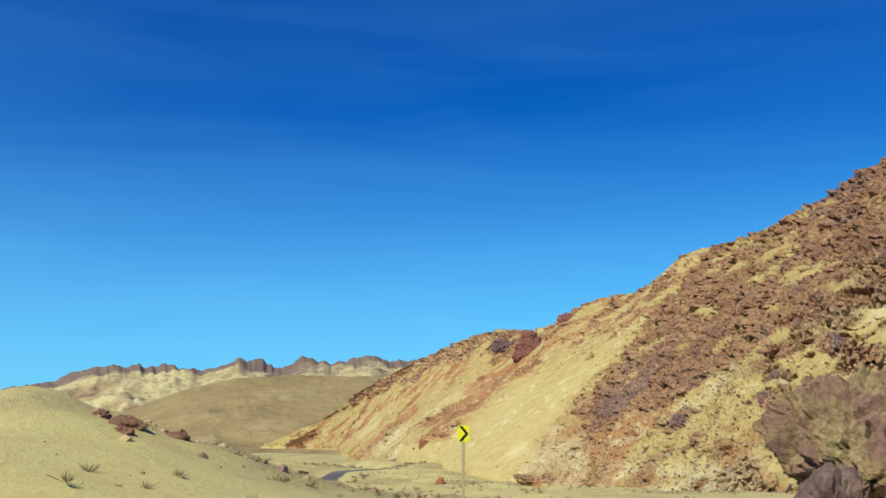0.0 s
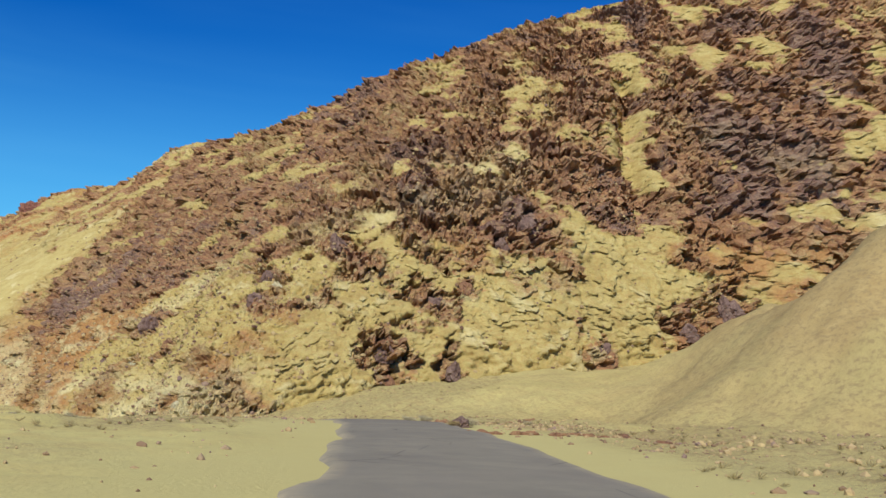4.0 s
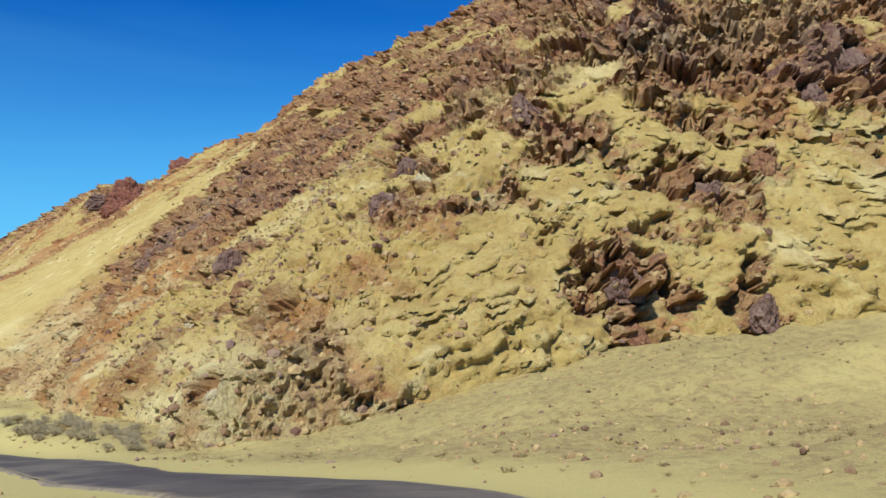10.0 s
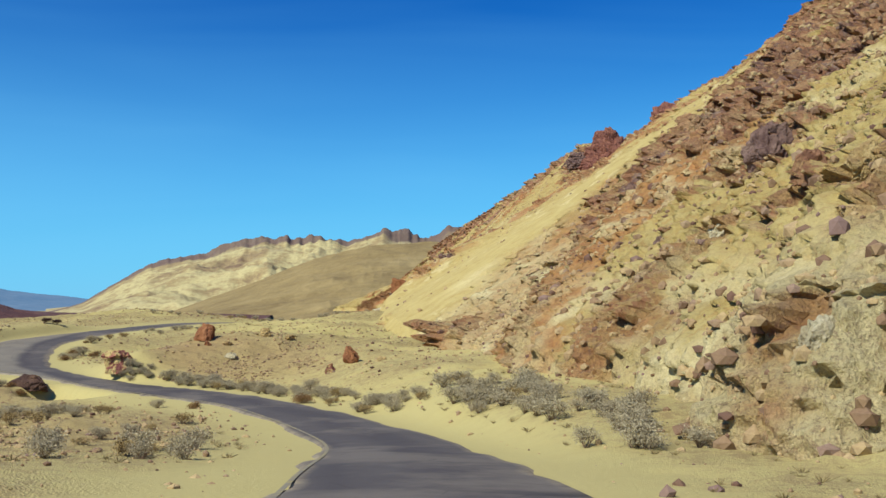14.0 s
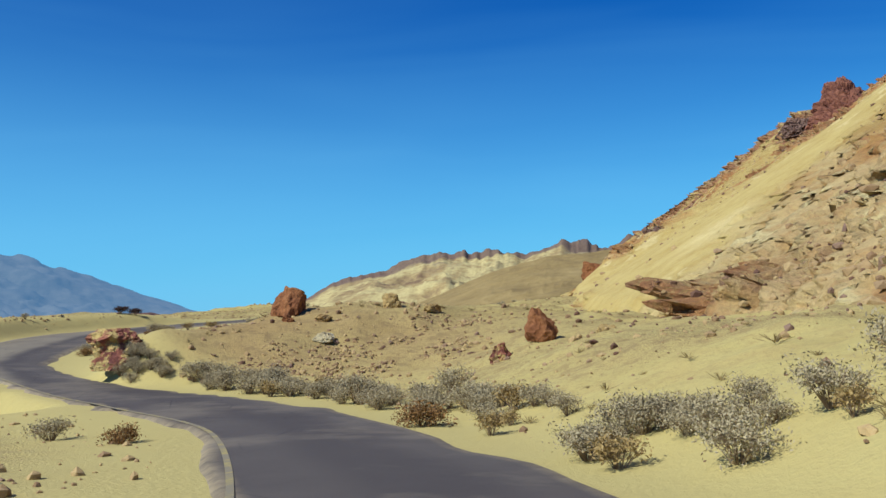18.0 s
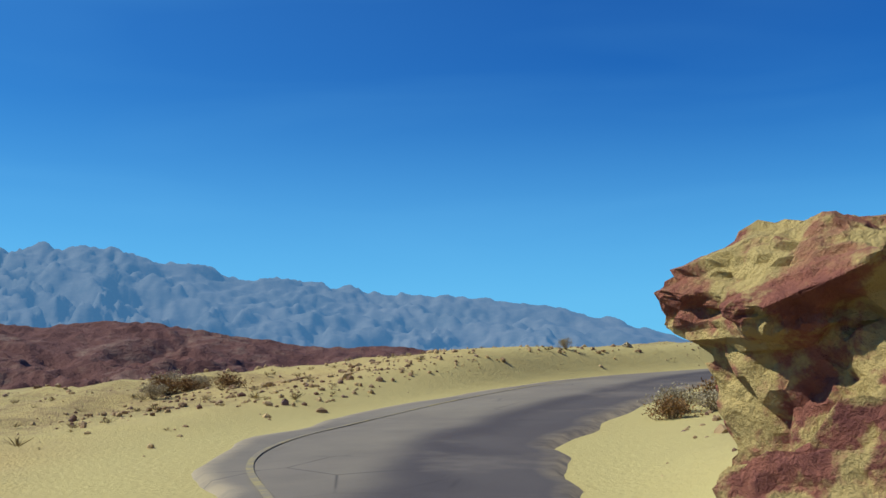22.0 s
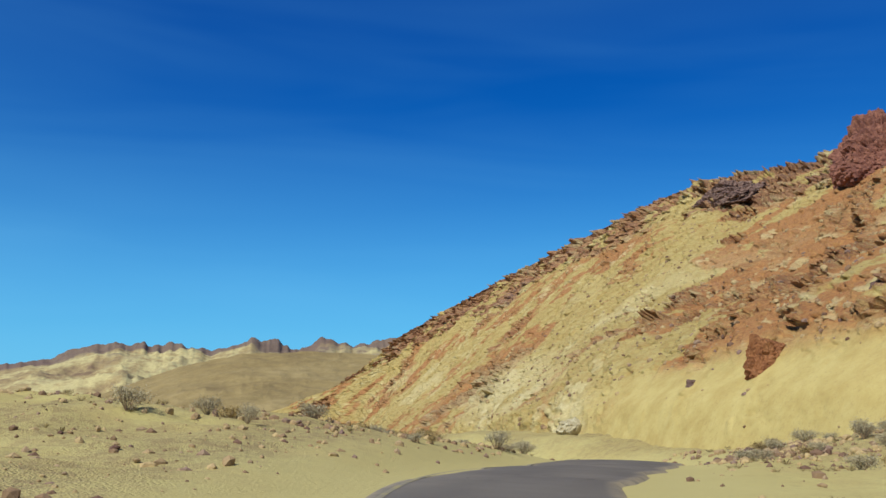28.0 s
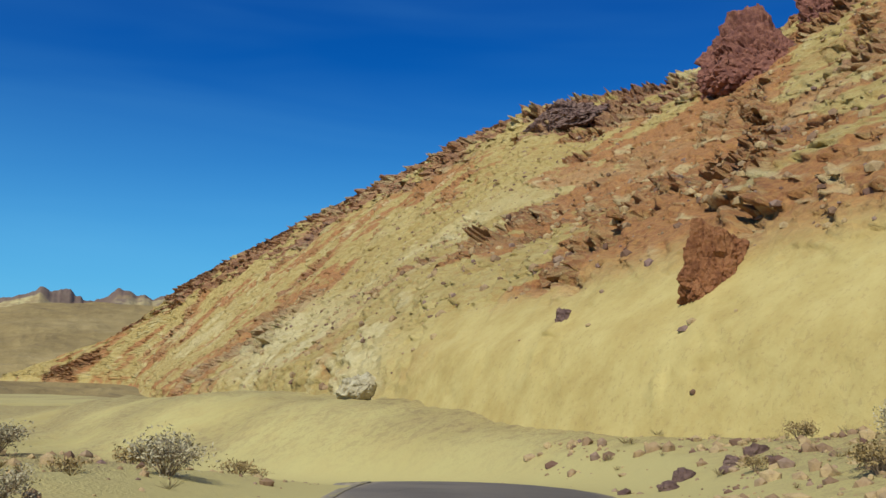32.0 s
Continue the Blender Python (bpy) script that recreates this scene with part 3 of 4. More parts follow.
crags = face1 * smooth(-0.05, 0.05, U - red_from + 0.05 * mid + 0.03 * low)
flank = smooth(6.3, 6.65, kS + 0.2 * low) * (1 - smooth(8.3, 9.2, kS)) * (1 - 0.75 * smooth(0.35, 0.6, U + 0.1 * mid))
cap = smooth(9.2, 9.8, kS) * smooth(0.74, 0.80, U + 0.04 * mid + 0.05 * smooth(11.5, 13, kS))
crown = smooth(6.2, 6.8, kS) * smooth(0.5, 0.75, U) * (1 - smooth(9.0, 9.8, kS))
rockiness = 0.30 + 0.26 * low + 0.22 * streak + (0.30 + 0.25 * crags) * mid
rockiness += 0.62 * crags + 0.5 * cap + 0.2 * crown - 0.45 * flank
rockiness += face2 * (0.35 * dip - 0.10)
fan = face2 * (1 - smooth(10.0, 10.6, kS)) * (1 - smooth(0.035, 0.10, U + 0.03 * low))
rockiness -= 0.5 * fan
foot = (1 - smooth(0.03, 0.08, U)) * smooth(2.6, 3.0, kS) * (1 - smooth(4.6, 5.3, kS))
rockiness += 0.22 * foot + 0.8 * smooth(0, 2.5, knob)
R = smooth(0.25, 0.75, rockiness)
# outward direction of the slope
Pn = P.reshape(HN, HM, 3)
nrm = np.cross(np.gradient(Pn, axis=0), np.gradient(Pn, axis=1)).reshape(-1, 3)
nrm /= np.linalg.norm(nrm, axis=1)[:, None] + 1e-9
nrm *= np.where(nrm[:, 2] < 0, -1, 1)[:, None]
# crags stand out toward the valley rather than up
nrm[:, 2] *= 0.25
nrm /= np.linalg.norm(nrm, axis=1)[:, None] + 1e-9
arc = [np.concatenate([[0], np.cumsum(np.linalg.norm(np.diff(Pn[:, m, :2], axis=0), axis=1))]) for m in (0, UP - 1)]
Q = np.stack([np.repeat(arc[0], HM) * (1 - U) + np.repeat(arc[1], HM) * U, U * 14, P[:, 2]], 1)
warp = np.stack([fbm(Q * 0.14, 3, s) + 0.3 * fbm(Q * 0.8, 2, s + 4) for s in (71, 72, 73)], 1)
f1, j1 = cells(Q * 0.15 + 0.6 * warp, 80, 0.5)
f2, j2 = cells(Q * 0.42 + 0.8 * warp, 90, 0.5, 0.5)
f3, j3 = cells(Q * 1.0 + 1.2 * warp, 95, 0.7, 0.8)
gullies = np.abs(fbm(flow * (5.5, 0.45, 1), 4, 101))
calm = np.clip(0.9 * flank * (1 - R) + fan, 0, 1)
crag = smooth(0.5, 0.95, R)
close = smooth(2.4, 3.0, kS) * (1 - smooth(5.5, 6.0, kS)) * (1 - smooth(0.35, 0.55, U))
f4, j4 = cells(Q * 2.1 + 1.5 * warp, 97, 0.8, 0.7)
top = 1 - 0.5 * smooth(0.86, 1.0, U)
spur, knuckle = 0.35 - np.abs(fbm(Q * 0.2 + 0.3 * warp, 4, 161)), 0.35 - np.abs(fbm(Q * 0.65 + 0.3 * warp, 3, 165))
flute = 0.4 - np.abs(fbm(Q * (0.5, 0.08, 0.10) + 0.5 * warp, 4, 181))
out = top * (1 - 0.6 * close) * (R * (0.9 * (f1 - 0.5) + 1.2 * spur) + crag * (0.8 * (f2 - 0.5) - 0.3 * (1 - smooth(0, 0.12, j2)) + 1.1 * flute))
out += (1 - calm) * ((0.12 + 0.3 * R) * (1 - 0.6 * close) * (f2 - 0.5) + (1 - 0.6 * foot) * ((0.13 + 0.32 * R) * (f3 - 0.5) + (0.10 + 0.5 * R) * knuckle) + (0.10 + 0.26 * close) * (1 - 0.4 * foot) * (f4 - 0.5))
# short broken ledges in the scree, each with a steep lower side
shard = fbm(Q * (0.42, 0.3, 1.05) + 1.3 * warp, 3, 191)
chip = fbm(Q * (1.1, 0.6, 2.4) + 1.6 * warp, 2, 195)
ledge = (1 - calm) * (1 - 0.55 * close) * (1 - 0.6 * face2 * (1 - cap)) * (1 - smooth(0, 0.8, knob)) * ((0.42 + 0.3 * R) * (smooth(0.27, 0.31, shard) + 0.8 * smooth(0.50, 0.54, shard)) + (0.26 + 0.1 * R) * smooth(0.22, 0.30, chip))
out += ledge
# hollows under broken ledges
nook = smooth(0.20, 0.30, fbm(Q * (0.5, 0.5, 0.8) + warp, 3, 151)) * (1 - 0.85 * calm) * (1 - 0.85 * foot)
out -= (0.25 + 0.75 * R) * nook
out += (0.35 + 0.5 * R) * 1.1 * fbm(Q * 0.10, 4, 111) * (1 - 0.6 * calm) - 0.9 * R * top * (1 - smooth(0, 0.3, gullies)) * smooth(0.15, 0.4, U)
out += 0.25 * knob * (0.6 + 0.9 * (f2 - 0.5))
# a cleft runs down the highest part of the face
cleft = np.exp(-(((kS - 1.33 + 0.03 * mid) / 0.07) ** 2)) * smooth(0.18, 0.3, U) * (1 - smooth(0.6, 0.68, U))
out -= 4.5 * cleft
out *= smooth(0.0, 0.02, U) * 0.9 + 0.1
P = P + nrm * out[:, None]
P[:, 2] -= 0.75 * ledge * smooth(0.02, 0.05, U) * (1 - smooth(0.85, 0.95, U))
hill_mesh = mesh_of("hillside", P, grid_faces(HN, HM))
crisp = grid_faces(HN, HM)[:, 0]
hill_mesh.polygons.foreach_set("use_smooth", R[crisp] < 0.6)
attribute(hill_mesh, "rock", R)
attribute(hill_mesh, "rough", np.clip((0.45 + 0.55 * R) * (1 - 0.95 * calm), 0, 1))
tone = 0.30 + 0.32 * crags + 0.10 * crown + 0.34 * cap + 0.20 * (1 - smooth(1.0, 2.0, kS)) * smooth(0.15, 0.25, U)
tone += (0.10 + 0.12 * crags) * mid + 0.16 * low + 0.16 * (f2 - 0.5) + 0.34 * crags * fbm(Q * (0.12, 0.05, 0.04) + 0.4 * warp, 3, 131) + gloom
attribute(hill_mesh, "tone", np.clip(tone, 0, 1))
fans = (1 - smooth(0.3, 0.6, U)) * (1 - 0.5 * R)
patch = np.exp(-(((kS - 11.4) / 0.5) ** 2 + ((U - 0.14) / 0.10) ** 2)) * smooth(-0.4, 0.1, mid) + np.exp(-(((kS - 10.45) / 0.1) ** 2 + ((U - 0.02) / 0.03) ** 2))
attribute(hill_mesh, "pale", np.clip(0.95 * foot * smooth(-0.5, 0.15, fbm(P * 0.25, 3, 143)) + 0.6 * fans * smooth(0.30, 0.7, fbm(P * 0.06, 3, 141)) + 0.9 * patch + 0.6 * smooth(0.35, 0.5, shard) * (1 - crags) * smooth(0.0, 0.3, fbm(P * 0.12, 2, 145)), 0, 1))
attribute(hill_mesh, "ruddy", np.clip(0.9 * face2 * (1 - cap) * smooth(-0.08, 0.2, dip + 0.2 * mid) * (1 - fan) + 0.7 * face1 * (1 - crags) * smooth(0.05, 0.5, low + 0.5 * mid + 0.75 * smooth(4.0, 5.0, kS)) + 0.5 * crown * smooth(0, 0.3, mid), 0, 1) * (1 - 0.8 * flank) * (1 - patch.clip(0, 1)))
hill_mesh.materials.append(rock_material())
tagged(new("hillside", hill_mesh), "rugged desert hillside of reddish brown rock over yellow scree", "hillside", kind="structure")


# ---- the distance ----
def ridge(name, centre, far, crest, depth, rough, seed, material, label, base=-30, n=620, m=80, jag=0.0):
    """A range of hills: crest as rows of heading to the left of +y and elevation, in degrees, seen from the centre."""
    c = np.array(crest, float)
    az = np.linspace(c[0, 0], c[-1, 0], n)
    order = np.argsort(c[:, 0])
    el = np.interp(az, c[order, 0], c[order, 1])
    v = np.concatenate([np.linspace(-1, 0, m), np.linspace(0.06, 0.8, 12)])
    AZ, V = np.repeat(np.radians(az), len(v)), np.tile(v, n)
    top = np.repeat(np.tan(np.radians(el)) * far, len(v)) + centre[2]
    D = far + depth * V
    pts = np.stack([centre[0] - np.sin(AZ) * D, centre[1] + np.cos(AZ) * D, 0 * D], 1)
    prof = np.where(V <= 0, (1 + V) ** 1.25, 1 - 0.7 * V)
    pts[:, 2] = base + (top - base) * prof
    g = np.stack([pts[:, 0], pts[:, 1], 0 * V], 1) / (far * 0.09)
    wob = np.stack([fbm(g * 0.7, 3, seed + 3), fbm(g * 0.7, 3, seed + 4), 0 * V], 1)
    amp = rough * np.clip((top - base), 5, None)
    ridges = 1 - np.abs(fbm(g + 0.4 * wob, 5, seed))
    pts[:, 2] += amp * (1.3 * (ridges - 0.72) * np.sin(np.pi * np.clip(1 + V, 0, 1) ** 0.8) + 0.16 * fbm(g * 6 + wob, 4, seed + 9))
    teeth = np.repeat(0.5 - np.abs(fbm(np.stack([az * 0.4, 0 * az, 0 * az], 1), 5, seed + 21)) + 0.25 * fbm(np.stack([az * 3, 0 * az, 0 * az], 1), 3, seed + 23), len(v))
    pts[:, 2] += jag * amp * teeth * np.exp(-((V / 0.16) ** 2))
    me = mesh_of(name, pts, grid_faces(n, len(v)))
    attribute(me, "band", np.clip(prof + 0.12 * fbm(g * 1.5, 4, seed + 31), 0, 1))
    me.materials.append(material)
    return tagged(new(name, me), label, "mountains", kind="structure")


def ridge_material(name, stops, scale, haze_glow=None, crest=None):
    s = Mat(name, 0.95)
    a, b = s.noise(scale, 6, 0.7), s.noise(scale * 7, 5, 0.7, (1, 1, 2))
    base = s.ramp(s.math("ADD", s.math("MULTIPLY", a, 0.6), s.math("MULTIPLY", b, 0.4)), *stops)
    if crest:
        s_band = s.math("ADD", s.attr("band"), s.math("MULTIPLY", s.math("SUBTRACT", b, 0.5), 0.25))
        base = s.mix(s.ramp(s_band, (0.80, 0.0), (0.88, 0.9)), base, crest)
    # distance haze is added as an even glow of the surface
    if haze_glow:
        s.bsdf.inputs["Emission Color"].default_value = (*haze_glow, 1)
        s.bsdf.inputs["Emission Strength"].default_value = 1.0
    return s.bump(b, 4.0, 0.8).done(base)


CENTRE = (0, 120, -9)
tan_mat = ridge_material("far_tan_rock", ((0.36, (0.20, 0.13, 0.08)), (0.45, (0.33, 0.25, 0.12)), (0.53, (0.50, 0.43, 0.21)), (0.58, (0.36, 0.28, 0.13)), (0.66, (0.24, 0.16, 0.09))), 0.005, None, (0.15, 0.10, 0.085))
brown_mat = ridge_material("far_brown_slope", ((0.35, (0.20, 0.14, 0.06)), (0.5, (0.28, 0.205, 0.085)), (0.65, (0.36, 0.27, 0.12))), 0.008)
# dull rock whose blue is air haze, put in as emission
blue_mat = ridge_material("haze_glow_rock", ((0.35, (0.05, 0.055, 0.055)), (0.65, (0.11, 0.105, 0.095))), 0.004, (0.05, 0.155, 0.31))
dark_mat = ridge_material("dark_red_rock", ((0.3, (0.07, 0.03, 0.03)), (0.5, (0.13, 0.06, 0.05)), (0.7, (0.24, 0.17, 0.13))), 0.02)
ridge("far_ridge", CENTRE, 2100, [(31, -0.9), (29, -0.26), (25.5, 1.94), (22.4, 2.77), (19.3, 3.68), (17.4, 3.65), (16.1, 3.81), (14.5, 3.5), (12.4, 4.28), (11.6, 4.2),
      (9.9, 3.85), (8.2, 4.2), (6.5, 3.9), (4.5, 4.2), (2, 3.9), (-4, 4.2)], 900, 0.2, 201, tan_mat, "distant banded tan and brown desert ridge with jagged crest", -40, jag=0.38)
ridge("brown_slope", CENTRE, 1300, [(25.5, -1.0), (24.5, -0.9), (21.5, 0.23), (19.3, 1.04), (16.1, 2.36), (12.9, 3.15), (9.6, 3.4), (5, 3.4), (-2, 3.2)], 700, 0.06, 221, brown_mat,
      "smooth brown desert slope in front of a ridge", -38)
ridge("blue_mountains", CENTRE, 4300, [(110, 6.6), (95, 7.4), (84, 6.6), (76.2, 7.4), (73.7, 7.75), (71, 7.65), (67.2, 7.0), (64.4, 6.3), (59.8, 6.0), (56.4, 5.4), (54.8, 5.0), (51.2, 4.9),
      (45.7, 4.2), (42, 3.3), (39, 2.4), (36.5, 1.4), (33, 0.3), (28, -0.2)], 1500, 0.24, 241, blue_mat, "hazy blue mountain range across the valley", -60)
ridge("dark_hills", CENTRE, 700, [(100, 3.0), (88, 3.4), (80, 3.2), (76, 3.5), (71.9, 3.2), (66.8, 3.55), (62.8, 3.0), (58, 2.1), (52.2, 1.9), (47.4, 1.3), (44.1, 0.3), (41, -0.6), (37.5, 0.2), (34.4, 0.42), (31.8, -0.5), (28, -1.0), (24, -0.9), (18, -1.0)],
      330, 0.2, 261, dark_mat, "low dark maroon desert hills", -24)


# ---- loose things ----
def part(name, me, material, parent, label=""):
    if not me.materials:
        me.materials.append(material)
    ob = new(name, me)
    ob.parent = parent
    if label:
        tagged(ob, label)
    return ob


def ground_z(x, y):
    return float(ground_height(np.array([float(x)]), np.array([float(y)]))[0][0])


ICO = {}


def ico(level):
    if level not in ICO:
        bm = bmesh.new()
        bmesh.ops.create_icosphere(bm, subdivisions=level, radius=1)
        v = np.array([x.co for x in bm.verts])
        f = np.array([[x.index for x in y.verts] for y in bm.faces])
        bm.free()
        ICO[level] = (v, f)
    return ICO[level]


def rock_points(level, size, seed, blocky=0.8, flat_base=0.45, flat_top=1.0):
    """Corners and faces of a broken rock, its foot at z = 0, size across x, y and z."""
    v, f = ico(level)
    r = np.random.default_rng(seed)
    p = v.copy()
    # cut by random planes, as broken stone is
    for _ in range(int(9 + 6 * blocky)):
        n = r.normal(size=3)
        n /= np.linalg.norm(n)
        d = r.uniform(0.55, 0.9)
        over = p @ n - d
        p = p - np.where(over > 0, over, 0)[:, None] * n * 0.92
    p[:, 2] = np.minimum(p[:, 2], p[:, 2].max() * flat_top + 0.06 * p[:, 0])
    off = r.uniform(0, 50, 3)
    if level >= 3:
        c, j = cells(p * 1.9 + off, seed % 50)
        c2, j2 = cells(p * 4.6 + off, seed % 50 + 3)
        p = p * (1 + 0.26 * blocky * (c - 0.5) + 0.10 * blocky * (c2 - 0.5) - 0.05 * (1 - smooth(0, 0.1, j)) - 0.02 * (1 - smooth(0, 0.1, j2)) + 0.05 * fbm(p * 5 + off, 3, seed % 40))[:, None]
    if level >= 6:
        c3, j3 = cells(p * 11 + off, seed % 50 + 6)
        p = p * (1 + 0.05 * (c3 - 0.5) - 0.02 * (1 - smooth(0, 0.12, j3)) + 0.03 * fbm(p * 16 + off, 2, seed % 40))[:, None]
    lo = p[:, 2].min()
    p[:, 2] = np.maximum(p[:, 2], lo * flat_base)
    p -= [(p[:, 0].max() + p[:, 0].min()) / 2, (p[:, 1].max() + p[:, 1].min()) / 2, p[:, 2].min()]
    span = p.max(0) - p.min(0)
    return p / span * np.array(size), f


def stone_material(name, light, mid, dark, patch=None, patches=0.9):
    s = Mat(name, 0.9)
    big, fine = s.noise(1.3, 6, 0.7), s.noise(11, 6, 0.75)
    base = s.ramp(big, (0.3, dark), (0.5, mid), (0.68, light))
    base = s.mix(s.ramp(fine, (0.45, 0.0), (0.7, 0.6)), base, dark)
    if patch:
        base = s.mix(s.ramp(s.noise(patches, 5, 0.65), (0.48, 0.0), (0.55, 0.9)), base, patch)
    return s.bump(s.math("ADD", fine, s.math("MULTIPLY", s.voronoi(7), 0.5)), 0.09, 1.0).done(base)


RED = stone_material("red_boulder", (0.42, 0.20, 0.09), (0.33, 0.14, 0.06), (0.17, 0.065, 0.035))
TAN = stone_material("tan_boulder", (0.58, 0.44, 0.20), (0.46, 0.33, 0.14), (0.25, 0.15, 0.07))
PALE = stone_material("pale_boulder", (0.66, 0.60, 0.42), (0.55, 0.48, 0.30), (0.32, 0.25, 0.16))
PIED = stone_material("pied_crag", (0.58, 0.40, 0.18), (0.38, 0.15, 0.10), (0.17, 0.06, 0.06), (0.60, 0.47, 0.19), 2.6)
# tan rock; its dark patches stand for the shaded hollows in the cut
CUT = stone_material("shade_patched_cut_rock", (0.52, 0.40, 0.18), (0.38, 0.26, 0.12), (0.17, 0.09, 0.07), (0.30, 0.17, 0.12), 1.4)
RUST_ROCK = stone_material("rust_crag", (0.34, 0.155, 0.10), (0.24, 0.10, 0.07), (0.11, 0.045, 0.04))
PURPLE = stone_material("purple_crag", (0.32, 0.22, 0.17), (0.21, 0.13, 0.105), (0.095, 0.052, 0.048))
# brown earth made near-black: the bank's shaded face is put into its colour
SHADED_EARTH = stone_material("shaded_earth", (0.17, 0.10, 0.06), (0.11, 0.06, 0.042), (0.05, 0.028, 0.024))
BROWN = stone_material("brown_crag", (0.40, 0.25, 0.12), (0.28, 0.14, 0.08), (0.14, 0.065, 0.045))


def boulder(name, x, y, size, material, seed, label, turn=0, sink=0.1, z=None, level=4, blocky=0.8, category="boulder", group="", flat_top=1.0):
    p, f = rock_points(level, size, seed, blocky, flat_top=flat_top)
    me = mesh_of(name, p, f, False)
    me.materials.append(material)
    ob = new(name, me)
    ob.matrix_world = pose(x, y, (ground_z(x, y) if z is None else z) - sink * size[2], 0, 0, turn)
    return tagged(ob, label, category, group)


boulder("boulder", -0.7, 166.2, (1.45, 1.3, 1.25), RED, 11, "large rounded red-brown boulder on a sandy rise", 20, 0.08, blocky=0.45)
boulder("boulder", 1.4, 165.2, (0.8, 0.6, 0.35), TAN, 12, "flat tan rock beside a large boulder", 50)
boulder("boulder", 0.4, 164.2, (0.5, 0.4, 0.4), RED, 13, "small red rock below a large boulder", 10)
boulder("boulder", 11.5, 159.6, (0.95, 0.9, 1.05), RED, 14, "upright red-brown boulder split from a paler one", 35, 0.08, blocky=0.5)
boulder("boulder", 10.4, 159.0, (0.75, 0.7, 0.65), PIED, 15, "pale and red broken boulder leaning on a taller one", 80, 0.08)
boulder("boulder", 3.0, 168.3, (0.85, 0.75, 0.65), TAN, 16, "pale whitish boulder with dark hollow on a slope", 15)
boulder("boulder", 4.6, 168.6, (0.9, 0.6, 0.35), TAN, 17, "low tan rock on a sandy slope", 65)
boulder("boulder", 2.4, 163.2, (0.85, 0.65, 0.38), PALE, 18, "flat pale rock lying on sand", 30)
boulder("boulder", 13.7, 158.3, (0.75, 0.6, 0.42), TAN, 19, "pale tan rock on a sandy slope", 0)
boulder("roadside_crag", -3.15, 158.45, (1.55, 1.2, 1.1), PIED, 29, "jagged yellow and maroon rock beside the road", 28, 0.1, -10.9, 5, 0.6, "rock")
boulder("roadside_crag", -3.2, 158.4, (1.75, 1.2, 0.6), PIED, 35, "overhanging yellow and maroon slab on top of a roadside rock", 28, 0.1, -10.22, 5, 0.7, "rock", flat_top=0.7)
boulder("roadside_crag", -2.95, 158.05, (1.35, 0.8, 0.75), PIED, 44, "broken maroon and yellow rock at the foot of a roadside crag", 24, 0.15, -11.0, 5, 0.5, "rock")
boulder("roadside_crag", -2.6, 158.7, (0.85, 0.9, 0.95), BROWN, 22, "dark maroon rock leaning on a jagged roadside rock", 70, 0.1, -10.85, 5, 0.7, "rock")
boulder("earth_bank", -6.7, 154.5, (3.4, 1.5, 0.95), SHADED_EARTH, 81, "crumbling brown earth bank of a washout beside the road, coloured dark for its shade", 157, 0.1, -11.75, 5, 0.25, "bank", flat_top=0.9)
boulder("roadside_crag", 5.5, 13.0, (2.7, 2.6, 2.1), CUT, 24, "tan broken rock in the road cut with shaded hollows painted as dark patches", 60, 0.12, blocky=0.9, category="rock", level=6)
# added dark rock in place of a black, shaded hollow of the cut
boulder("roadside_crag", 4.5, 11.9, (1.0, 0.9, 1.1), PURPLE, 23, "dark broken rock standing for a shaded hollow in the road cut", 20, 0.15, blocky=0.9, category="rock", level=5)
boulder("roadside_crag", 3.9, 13.4, (0.8, 0.7, 0.7), TAN, 26, "small tan broken rock in the road cut", 110, 0.15, blocky=0.9, category="rock", level=4)
boulder("roadside_crag", 25.5, 57.9, (0.85, 0.6, 0.5), PURPLE, 25, "small dark rock beside a dry bush", 15, 0.1, category="rock")
boulder("boulder", -26.6, 183.0, (0.4, 0.32, 0.22), PALE, 71, "small whitish stone on a sandy berm", 40, category="rock")
# low broken rocks, kept dark to stand for shadows under the shrubs
for n, (x, y, w) in enumerate(((-11.0, 240.6, 0.9), (-10.4, 241.3, 1.1), (-9.7, 240.8, 0.9), (-10.1, 240.2, 0.6), (-9.0, 241.2, 1.0), (-11.6, 241.2, 0.6), (-9.4, 239.9, 0.5))):
    boulder("ledge_rock", x, y, (w * 0.5, w * 0.4, w * 0.26), PURPLE, 340 + n, "broken rock of a ledge, dark in place of the shadows among shrubs", n * 40, 0.25, None, 3, 0.8, "rock", "dark ledge rocks")
boulder("roadside_crag", -13.6, 274.0, (3.6, 2.0, 1.7), PALE, 27, "whitish rock ledge at the foot of the hill", 60, 0.25, blocky=0.6, category="rock", level=5)

for n in range(15):
    at = n / 14
    boulder("ledge_rock", 22.6 + 4.6 * at + 0.15 * math.sin(n * 2.4), 52.4 - 3.6 * at + 0.2 * math.sin(n * 1.7), (0.42 + 0.12 * (n % 3), 0.22, 0.16 + 0.04 * (n % 2)), BROWN, 300 + n, "low dark broken rock of an eroded gravel ledge", -38 + 12 * (n % 3), 0.3, None, 3, 0.9, "rock", "ledge rocks")
for n in range(14):
    at = n / 13
    boulder("ledge_rock", 31.4 + 6.5 * at + 0.3 * math.sin(n * 2.1), 77.5 - 5.5 * at + 0.3 * math.sin(n * 1.3), (0.55 + 0.15 * (n % 3), 0.3, 0.22 + 0.05 * (n % 2)), BROWN, 400 + n, "dark broken rock of a ledge in the gravel", -40 + 14 * (n % 3), 0.3, None, 3, 0.9, "rock", "ledge rocks")
